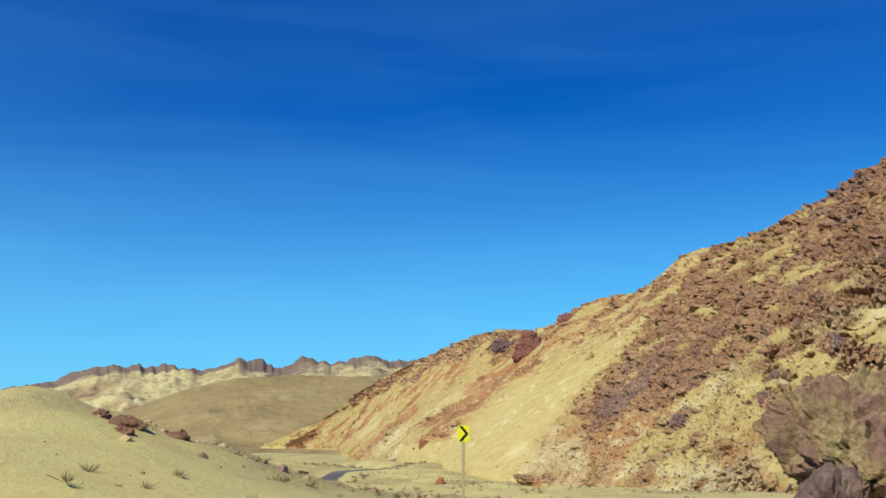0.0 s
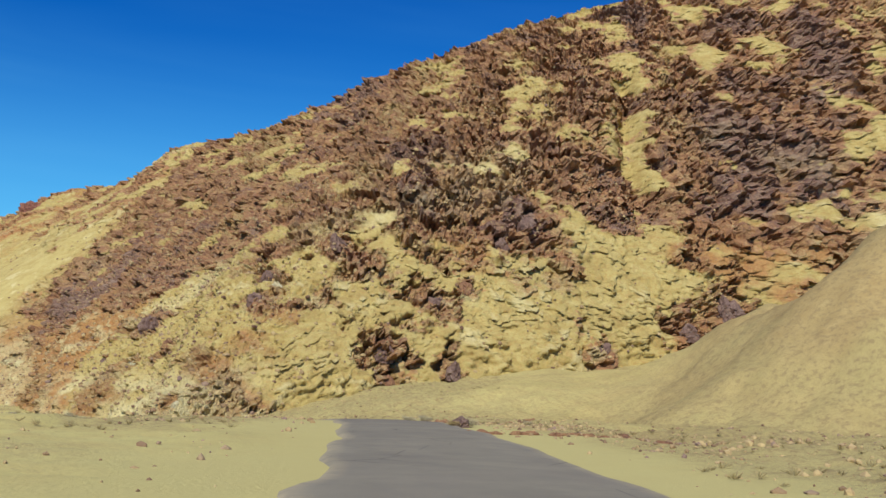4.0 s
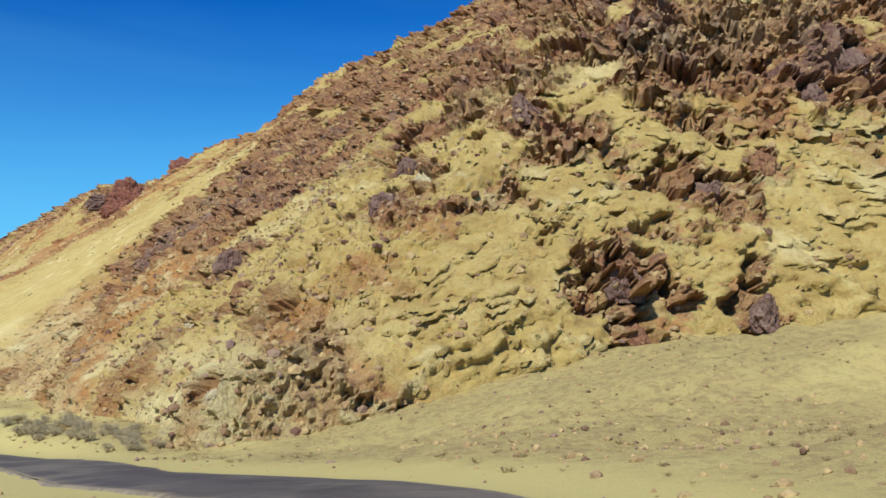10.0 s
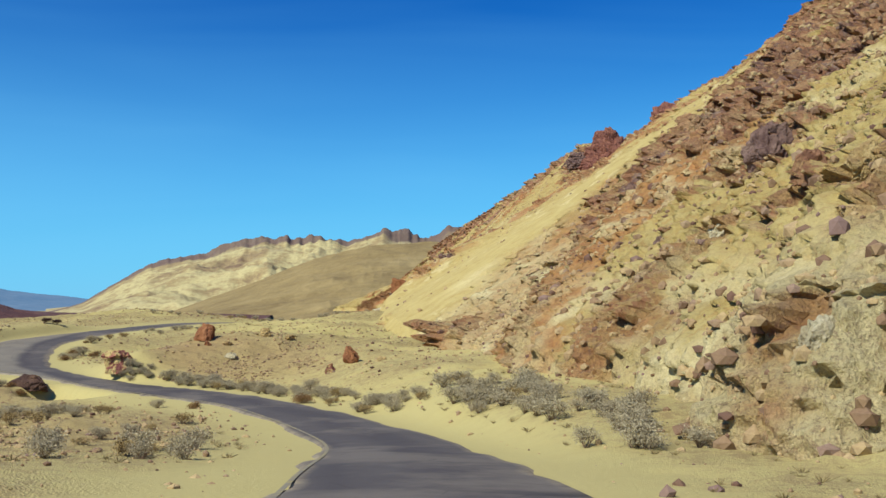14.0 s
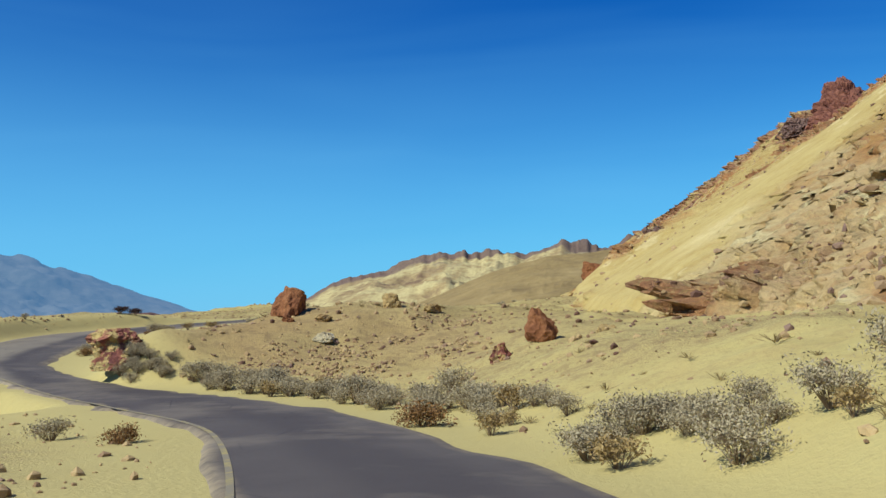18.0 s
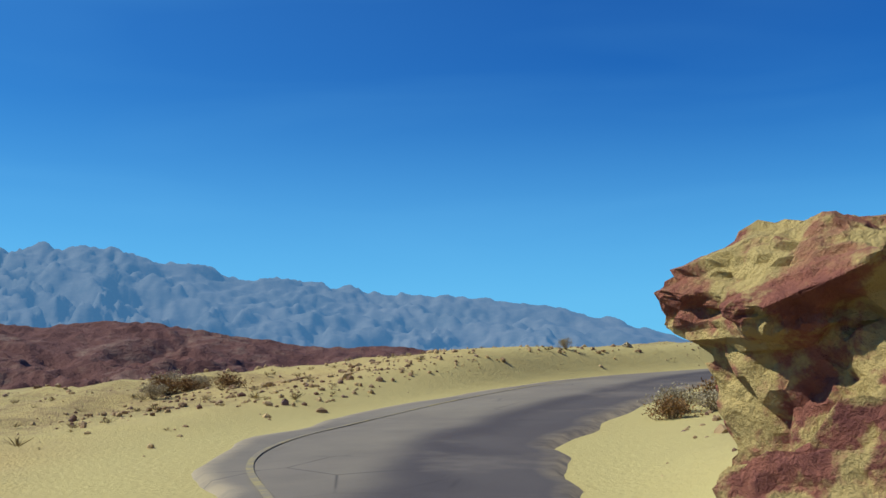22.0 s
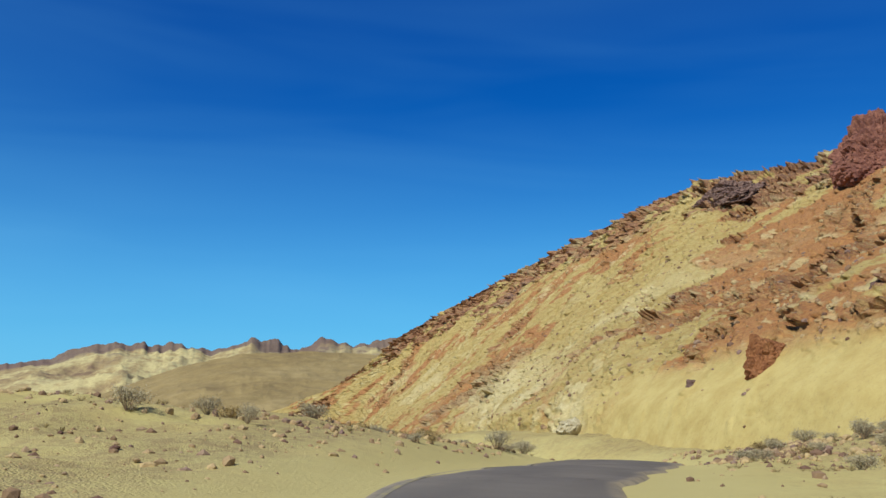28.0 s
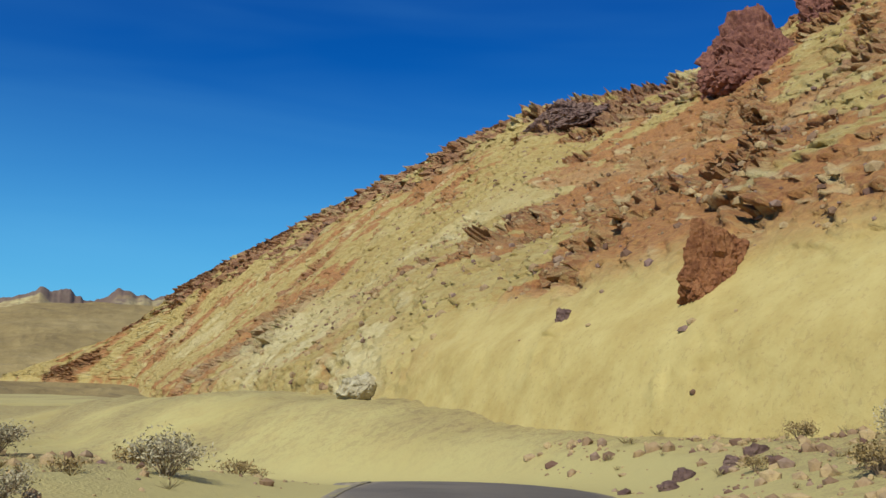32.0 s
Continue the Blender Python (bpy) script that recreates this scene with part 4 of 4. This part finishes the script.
for n, (x, y, w) in enumerate(((-6.2, 19.6, 0.9), (-5.4, 20.6, 0.7), (-6.9, 20.2, 0.6), (-5.9, 18.6, 0.5), (33.4, 73.8, 0.8), (33.0, 72.6, 0.6), (34.2, 74.6, 0.7))):
    boulder("ledge_rock", x, y, (w, w * 0.7, w * 0.4), BROWN, 320 + n, "dark broken rock on a gravel mound", n * 50, 0.3, None, 3, 0.9, "rock", "mound rocks")

for n, (x, y, w) in enumerate(((-2.6, 152.9, 0.9), (-3.5, 153.4, 1.1), (-4.5, 153.9, 1.2), (-5.6, 154.5, 1.1), (-6.6, 155.0, 0.9), (-9.4, 156.4, 0.9), (-10.3, 156.9, 0.8))):
    boulder("bank_rock", x, y, (w * 0.5, w * 0.3, w * 0.2), BROWN, 360 + n, "small brown rock on the lip of a washout", 150 + 10 * (n % 3), 0.2, None, 4, 0.9, "rock", "washout bank")

# outcrops that stand out of the hillside: place, size, stone, seed
def hill_z(x, y):
    d = (P[:, 0] - x) ** 2 + (P[:, 1] - y) ** 2
    return float(np.median(P[np.argsort(d)[:12], 2]))


STONES = {"purple": PURPLE, "pale": PALE, "brown": BROWN, "tan": TAN, "red": RED}
SAYS = {"purple": "dark purple rock outcrop standing out of the hillside", "pale": "whitish rock outcrop on the hillside", "brown": "reddish brown rock outcrop on the hillside",
        "tan": "tan rock outcrop at the foot of the hill", "red": "smooth red rock outcrop above a sand slope"}
for n, (ox, oy, w, stone) in enumerate(OUTCROPS):
    boulder("rock_outcrop", ox, oy, (w * 0.7, w * 0.6, w * 0.62), STONES[stone], 31 + n, SAYS[stone], n * 37 % 180, 0.58, hill_z(ox, oy), 5, 0.85, "rock", "hillside outcrops")
boulder("rock_slab", -5.0, 251.4, (3.2, 1.9, 2.6), RED, 77, "smooth red rock slab standing out of a sand slope", 25, 0.38, hill_z(-5.0, 251.4), 6, 0.45, "rock", "hillside outcrops")
# the tall crags on the second crest
boulder("summit_crag", 26.5, 311, (13, 12, 10.5), RUST_ROCK, 61, "massive dark red crag on the crest of the hill", 25, 0.32, hill_z(26.5, 311), 6, 0.6, "crag", "crest crags")
boulder("summit_crag", 42, 319, (14, 12, 8.0), RUST_ROCK, 62, "pointed dark red crag on the crest of the hill", 70, 0.42, 31.5, 6, 0.7, "crag", "crest crags")
boulder("summit_crag", 19, 352, (18, 8, 5), PURPLE, 63, "dark banded rock cap on the crest of the hill", 110, 0.55, hill_z(19, 352), 6, 0.6, "crag", "crest crags")


# rubble over the hill, the fans and the roadside
def scatter(name, places, sizes, material, label, seed, variants=14, level=1, kind="stuff"):
    r = np.random.default_rng(seed)
    kinds = [rock_points(level, (1, 0.8, 0.65), seed * 31 + k, 1.0, 0.5) for k in range(variants)]
    V, F, base = [], [], 0
    for (x, y, z), s in zip(places, sizes):
        p, f = kinds[r.integers(variants)]
        a, k = r.uniform(0, 6.3), r.uniform(0.7, 1.3, 3)
        q = p * k * s
        V.append(np.stack([q[:, 0] * math.cos(a) - q[:, 1] * math.sin(a) + x, q[:, 0] * math.sin(a) + q[:, 1] * math.cos(a) + y, q[:, 2] - 0.22 * s + z], 1))
        F.append(f + base)
        base += len(p)
    me = mesh_of(name, np.vstack(V), np.vstack(F), False)
    me.materials.append(material)
    return tagged(new(name, me), label, "rubble", kind=kind)


def rubble_material():
    s = Mat("rubble", 0.92)
    base = s.ramp(s.island(), (0.0, (0.14, 0.075, 0.055)), (0.3, (0.34, 0.23, 0.12)), (0.55, (0.44, 0.32, 0.16)), (0.8, (0.48, 0.35, 0.17)), (1.0, (0.22, 0.14, 0.12)))
    fine = s.noise(9, 5, 0.7)
    return s.bump(fine, 0.04, 0.8).done(s.mix(s.ramp(fine, (0.45, 0.0), (0.7, 0.5)), base, (0.16, 0.09, 0.06)))


RUBBLE = rubble_material()
pick = rng.permutation(len(P))
near_face = (U[pick] < 0.75) & (kS[pick] > 1.0) & (kS[pick] < 11.5)
dens = (0.18 + 0.6 * R[pick] + 0.5 * close[pick]) * (1 - 0.85 * flank[pick]) * (1 - 0.9 * fan[pick])
chosen = pick[near_face & (rng.uniform(0, 1, len(pick)) < dens)][:17000]
scatter("hillside_rubble", P[chosen], 0.14 + 0.5 * rng.uniform(0, 1, len(chosen)) ** 3.2, RUBBLE, "broken stones strewn over the hillside", 5, level=1)
gx2, gy2 = rng.uniform(-48, 60, 130000), rng.uniform(2, 250, 130000)
gz2, gn2 = ground_height(gx2, gy2)
want = smooth(-0.1, 0.7, fbm(np.stack([gx2, gy2, 0 * gx2], 1) * 0.07, 3, 31) + 0.2) * smooth(1.2, 5, gn2) * (1 - 0.8 * smooth(15, 40, gn2)) + 0.14 * (gn2 > 0.7)
for cx, cy, wx, wy in ((-25.5, 181, 3, 12), (-5, 237, 9, 13), (-27, 236, 8, 14), (35, 62, 11, 24), (2, 163, 7, 5), (6, 130, 9, 18)):
    want = want + 0.75 * np.exp(-(((gx2 - cx) / wx) ** 2 + ((gy2 - cy) / wy) ** 2)) * smooth(0.3, 1.5, gn2)
keep = rng.uniform(0, 1, len(gx2)) < want
scatter("desert_stones", np.stack([gx2, gy2, gz2], 1)[keep][:42000], 0.045 + 0.23 * rng.uniform(0, 1, 42000) ** 4.0, RUBBLE, "small stones and gravel strewn over the sand", 6, level=1)


# coarser rubble where the ground is stony: from and to along x and y, how many, largest size
FIELDS = [(-14, 6, 224, 252, 3600, 0.42), (-36, -20.5, 222, 248, 2200, 0.34), (23, 52, 44, 84, 3600, 0.26), (0, 16, 116, 144, 2200, 0.26), (-12, 9, 158, 170, 900, 0.26), (-4, 8, 159, 168, 3000, 0.2), (-32, -20, 160, 186, 1800, 0.2)]
field_at, field_size = [], []
for x0, x1, y0, y1, count, largest in FIELDS:
    fx, fy = rng.uniform(x0, x1, count), rng.uniform(y0, y1, count)
    fz, fn = ground_height(fx, fy)
    there = (fn > 1.4) & (fbm(np.stack([fx, fy, 0 * fx], 1) * 0.25, 3, 37) > -0.25)
    field_at.append(np.stack([fx, fy, fz], 1)[there])
    field_size.append((0.07 + (largest - 0.07) * rng.uniform(0, 1, count) ** 3.0)[there])
scatter("stony_rubble", np.vstack(field_at), np.concatenate(field_size), RUBBLE, "broken brown stones lying thickly over gravel", 8, level=1)


# ---- desert shrubs ----
def leaf_material(name, light, dark):
    s = Mat(name, 0.8)
    base = s.ramp(s.island(), (0.0, dark), (0.5, light), (1.0, tuple(0.5 * (a + b) for a, b in zip(light, dark))))
    return s.done(s.mix(s.math("MULTIPLY", s.random(), 0.35), base, dark))


STEM = leaf_material("dry_twigs", (0.34, 0.25, 0.15), (0.16, 0.11, 0.075))
GREY = leaf_material("grey_green_leaves", (0.46, 0.40, 0.25), (0.27, 0.225, 0.145))
STRAW = leaf_material("straw_leaves", (0.42, 0.31, 0.13), (0.22, 0.15, 0.065))
RUST = leaf_material("rusty_leaves", (0.30, 0.17, 0.06), (0.15, 0.08, 0.035))
DUSK = leaf_material("dark_leaves", (0.10, 0.06, 0.045), (0.045, 0.025, 0.025))


def shrub(material, seed, height=0.6, spread=0.5, stems=22, leaves=900, lean=0.0, leaf=0.035, dome=0.0):
    """A desert shrub one can copy: twigs that fork from one foot, and small leaves in clumps round their ends."""
    r = np.random.default_rng(seed)
    V, F, ends = [], [], []

    def twig(a, b, w0, w1):
        d = b - a
        u = np.cross(d, r.normal(size=3))
        u /= np.linalg.norm(u) + 1e-9
        v = np.cross(d, u)
        v /= np.linalg.norm(v) + 1e-9
        k = len(V)
        for c, w in ((a, w0), (b, w1)):
            for t in (0, 2.09, 4.19):
                V.append(c + w * (math.cos(t) * u + math.sin(t) * v))
        F.extend([(k, k + 1, k + 4, k + 3), (k + 1, k + 2, k + 5, k + 4), (k + 2, k, k + 3, k + 5)])

    for _ in range(stems):
        az, out = r.uniform(0, 6.283), r.uniform(0.15, 1.0) ** 0.7
        up = height * r.uniform(0.65, 1.0) * (1 - (0.25 + dome) * out**2)
        a = np.array([0.03 * math.cos(az), 0.03 * math.sin(az), -0.05])
        tip = np.array([spread * out * math.cos(az) + lean * up, spread * out * math.sin(az), up])
        mid = a + (tip - a) * 0.5 + np.array([0, 0, 0.06 * height]) + r.normal(size=3) * 0.03
        twig(a, mid, 0.011, 0.007)
        twig(mid, tip, 0.007, 0.003)
        ends.append(tip)
        for _ in range(3):
            side_tip = mid + (tip - mid) * r.uniform(0.2, 1.0) + r.normal(size=3) * np.array([0.14, 0.14, 0.09]) * spread * 1.6
            side_tip[2] = max(side_tip[2], 0.04)
            twig(mid + (tip - mid) * r.uniform(0, 0.5), side_tip, 0.005, 0.002)
            ends.append(side_tip)
    stem_mesh = mesh_of("stem", V, F, False)
    ends = np.array(ends)
    at = ends[r.integers(len(ends), size=leaves)] + r.normal(size=(leaves, 3)) * np.array([0.09, 0.09, 0.07]) * (0.4 + spread)
    at[:, 2] = np.maximum(at[:, 2], 0.02)
    u, w = r.normal(size=(leaves, 3)), r.normal(size=(leaves, 3))
    u /= np.linalg.norm(u, axis=1)[:, None]
    w = np.cross(u, w)
    w /= np.linalg.norm(w, axis=1)[:, None] + 1e-9
    size = leaf * r.uniform(0.6, 1.5, (leaves, 1))
    LV = np.stack([at - u * size, at + w * size * 0.45, at + u * size, at - w * size * 0.45], 1).reshape(-1, 3)
    leaf_mesh = mesh_of("foliage", LV, np.arange(leaves * 4).reshape(-1, 4), False)
    ob = new("desert_shrub")
    part("stem", stem_mesh, STEM, ob, "dry branching twigs")
    part("foliage", leaf_mesh, material, ob)
    return ob


KINDS = [(shrub(GREY, 1, 0.62, 0.50, 30, 1700, leaf=0.026), "grey-green desert shrub with fine twigs on sand"), (shrub(GREY, 2, 0.5, 0.55, 32, 1800, leaf=0.026), "low spreading grey-green desert shrub on sand"),
         (shrub(STRAW, 3, 0.55, 0.42, 20, 700), "straw-coloured dry desert shrub on sand"), (shrub(GREY, 4, 0.8, 0.5, 30, 1700, leaf=0.026), "upright grey desert shrub with dry stems"),
         (shrub(RUST, 5, 0.45, 0.5, 30, 1300, dome=0.25), "rounded rust-brown dry bush on sand"), (shrub(STRAW, 6, 0.3, 0.35, 16, 380), "small dry tuft of straw-coloured twigs")]
used = [False] * len(KINDS)


def plant(kind, x, y, scale, z=None):
    ob, label = KINDS[kind]
    m = pose(x, y, (ground_z(x, y) if z is None else z) - 0.01, 0, 0, rng.uniform(0, 360)) @ Matrix.Diagonal((scale, scale, scale * rng.uniform(0.85, 1.15), 1))
    if used[kind]:
        ob = copy_thing(ob, m)
    used[kind] = True
    ob.matrix_basis = m
    return tagged(ob, label, "shrub", "desert shrubs")


def along(y0, y1, side_of, lo, hi, count, sizes, kinds):
    """Shrubs beside the road between two places along it, lo to hi metres out from its left (-1) or right (1) edge."""
    ks = np.where((road_line[:, 1] > y0) & (road_line[:, 1] < y1))[0]
    for _ in range(count):
        k = int(rng.choice(ks))
        edge = road_edge[k, 1 if side_of > 0 else 0] + side_of * rng.uniform(lo, hi)
        x, y = road_line[k, :2] + road_side[k] * edge + rng.normal(size=2) * 0.2
        plant(int(rng.choice(kinds)), x, y, rng.uniform(*sizes))


def around(x, y, rx, ry, count, sizes, kinds):
    for _ in range(count):
        plant(int(rng.choice(kinds)), x + rng.uniform(-rx, rx), y + rng.uniform(-ry, ry), rng.uniform(*sizes))


along(120, 140, 1, 2.2, 5.0, 52, (0.5, 1.05), (0, 0, 1, 2, 3, 3))
along(138, 155, 1, 1.0, 2.6, 84, (0.45, 0.9), (0, 0, 1, 3, 2))
along(118, 148, -1, 2.6, 9.5, 40, (0.45, 1.0), (0, 1, 2, 3, 5))
around(-6.4, 153.9, 2.0, 0.7, 9, (0.5, 0.8), (0, 3, 4))
around(-1.5, 158.1, 0.9, 0.6, 9, (0.4, 0.65), (0, 1, 3))
around(-2.2, 158.2, 0.4, 0.25, 6, (0.45, 0.6), (0, 1, 3))
around(-26.3, 165.0, 1.6, 1.2, 7, (0.6, 0.9), (0, 4, 4))
along(168, 184, 1, 1.6, 3.6, 12, (0.5, 0.9), (0, 2, 3, 4))
along(186, 200, 1, 2.2, 5.0, 9, (0.5, 0.95), (0, 1, 3, 4))
along(200, 224, 1, 3.0, 9.0, 8, (0.4, 0.8), (0, 1, 2, 5))
along(224, 244, 1, 2.0, 9.0, 30, (0.5, 1.0), (0, 1, 2, 3))
along(216, 246, -1, 1.8, 10.0, 32, (0.4, 1.0), (0, 1, 2, 3, 5))
along(56, 92, -1, 4.0, 18.0, 5, (0.4, 0.9), (0, 1, 2))
around(36, 73, 5, 7, 12, (0.4, 0.75), (0, 1, 2, 5))
plant(4, 12.4, 147.3, 0.95)
plant(4, 8.2, 144.2, 0.6)
plant(2, 25.0, 57.6, 0.6)
plant(0, 26.0, 58.1, 0.65)
plant(3, -26.2, 179.4, 0.5)
for kind, x, y, scale in ((0, -12.8, 168.8, 0.8), (4, -12.9, 170.3, 0.95), (0, -13.4, 171.6, 0.9), (3, -12.0, 170.0, 0.9), (4, -12.2, 168.0, 0.7), (1, -12.0, 168.9, 0.8)):
    plant(kind, x, y, scale)
tree_like = [shrub(DUSK, 21, 0.85, 0.6, 20, 2400, 0.35, 0.045), shrub(DUSK, 22, 0.85, 0.5, 18, 2000, 0.1, 0.045)]
for ob, (x, y) in zip(tree_like, ((-26.5, 188.8), (-25.6, 189.4))):
    ob.matrix_basis = pose(x, y, ground_z(x, y), 0, 0, 40) @ Matrix.Diagonal((0.85, 0.75, 0.56, 1))
    tagged(ob, "dense dark wind-bent bush on a sandy berm", "bush", "dark bushes")


# tufts too small to pick apart
tx, ty = rng.uniform(-46, 62, 16000), rng.uniform(8, 250, 16000)
tz, tn = ground_height(tx, ty)
grown = (fbm(np.stack([tx, ty, 0 * tx], 1) * 0.09, 3, 33) > -0.15) & (tn > 1.6) & (tn < 34)
tx, ty, tz = tx[grown][:4200], ty[grown][:4200], tz[grown][:4200]
per = 40
r = np.random.default_rng(77)
foot_at = np.repeat(np.stack([tx, ty, tz], 1), per, 0)
size = np.repeat(r.uniform(0.05, 0.15, len(tx)), per)[:, None]
tip_at = foot_at + r.normal(size=(len(foot_at), 3)) * size * (0.75, 0.75, 0) + np.stack([0 * size[:, 0], 0 * size[:, 0], size[:, 0] * r.uniform(0.4, 1.2, len(size))], 1)
thin = r.normal(size=(len(foot_at), 3)) * size * 0.035
half_way = foot_at + (tip_at - foot_at) * r.uniform(0.1, 0.5, (len(foot_at), 1))
tuft_mesh = mesh_of("dry_tufts", np.stack([half_way - thin, half_way + thin, tip_at + thin * 0.6, tip_at - thin * 0.6], 1).reshape(-1, 3), np.arange(len(foot_at) * 4).reshape(-1, 4), False)
tuft_mesh.materials.append(leaf_material("tuft_leaves", (0.38, 0.30, 0.14), (0.16, 0.12, 0.06)))
tagged(new("dry_tufts", tuft_mesh), "tiny dry tufts scattered over the desert ground", "scrub", kind="stuff")


# ---- the chevron sign ----
def box(sx, sy, sz, bevel=0.0):
    bm = bmesh.new()
    bmesh.ops.create_cube(bm, size=1)
    bmesh.ops.scale(bm, vec=(sx, sy, sz), verts=bm.verts)
    if bevel:
        bmesh.ops.bevel(bm, geom=bm.edges[:], offset=bevel, segments=2, affect="EDGES")
    me = bpy.data.meshes.new("box")
    bm.to_mesh(me)
    bm.free()
    return me


def paint(name, colour, rough=0.5):
    s = Mat(name, rough)
    wear = s.noise(14, 4, 0.7)
    return s.done(s.mix(s.ramp(wear, (0.5, 0.0), (0.75, 0.25)), colour, tuple(0.6 * c for c in colour)))


SIGN_Y, BLACK, WOOD = paint("sign_yellow", (0.80, 0.72, 0.02)), paint("sign_black", (0.015, 0.015, 0.02)), paint("weathered_wood", (0.42, 0.34, 0.18), 0.9)
sx0, sy0 = 0.5, 27.0
sg = ground_z(sx0, sy0)
sign = tagged(new("chevron_sign"), "yellow road sign with black chevron on wooden post", "road sign")
sign.matrix_basis = pose(sx0, sy0, sg, 0, 0, 4)
top = -0.2 - sg
post = part("post", box(0.07, 0.07, top + 0.25, 0.006), WOOD, sign, "weathered wooden post")
post.location = (0, 0.045, (top + 0.25) / 2 - 0.1)
panel = part("panel", box(0.31, 0.006, 0.43, 0.002), SIGN_Y, sign, "yellow metal panel")
panel.location = (0, 0, top)
bm = bmesh.new()
left, right, half, thick = -0.125, 0.045, 0.2, 0.09
for y in (-0.0035, -0.0065):
    for x, z in ((left, half), (left + thick, half), (right + thick, 0), (left + thick, -half), (left, -half), (right, 0)):
        bm.verts.new((x, y, z))
bm.verts.ensure_lookup_table()
for k in (6, 0):
    bm.faces.new([bm.verts[k + i] for i in (0, 1, 2, 5)])
    bm.faces.new([bm.verts[k + i] for i in (5, 2, 3, 4)])
for i in range(6):
    bm.faces.new([bm.verts[i], bm.verts[(i + 1) % 6], bm.verts[6 + (i + 1) % 6], bm.verts[6 + i]])
bmesh.ops.recalc_face_normals(bm, faces=bm.faces)
me = bpy.data.meshes.new("chevron")
bm.to_mesh(me)
bm.free()
part("chevron", me, BLACK, panel, "black arrow-shaped chevron")


# ---- painted lines ----
def line_material():
    s = Mat("faded_yellow_paint", 0.7)
    worn = s.noise(3.0, 5, 0.75)
    return s.done(s.mix(s.ramp(worn, (0.30, 0.0), (0.52, 0.95)), (0.42, 0.34, 0.10), (0.22, 0.19, 0.14)))


def painted(y0, y1, offset, wider=0.0, width=0.1):
    ks = np.where((road_line[:, 1] > y0) & (road_line[:, 1] < y1))[0]
    rows = []
    for k in ks:
        lo, hi = road_edge[k]
        o = lo + offset + wider * float(smooth(156, 168, road_line[k, 1]))
        for w in (-width / 2, width / 2):
            a = (o + w - lo) / (hi - lo)
            rows.append((*(road_line[k, :2] + road_side[k] * (o + w)), road_line[k, 2] + 0.06 * (1 - (2 * a - 1) ** 2) + 0.002))
    me = mesh_of("road_line", rows, grid_faces(len(ks), 2))
    me.materials.append(line_material())
    tagged(new("road_line", me), "faded yellow edge line painted on asphalt", "road marking", kind="structure")


painted(100, 188, 0.25, 1.0, 0.085)
painted(206, 248, 0.2)
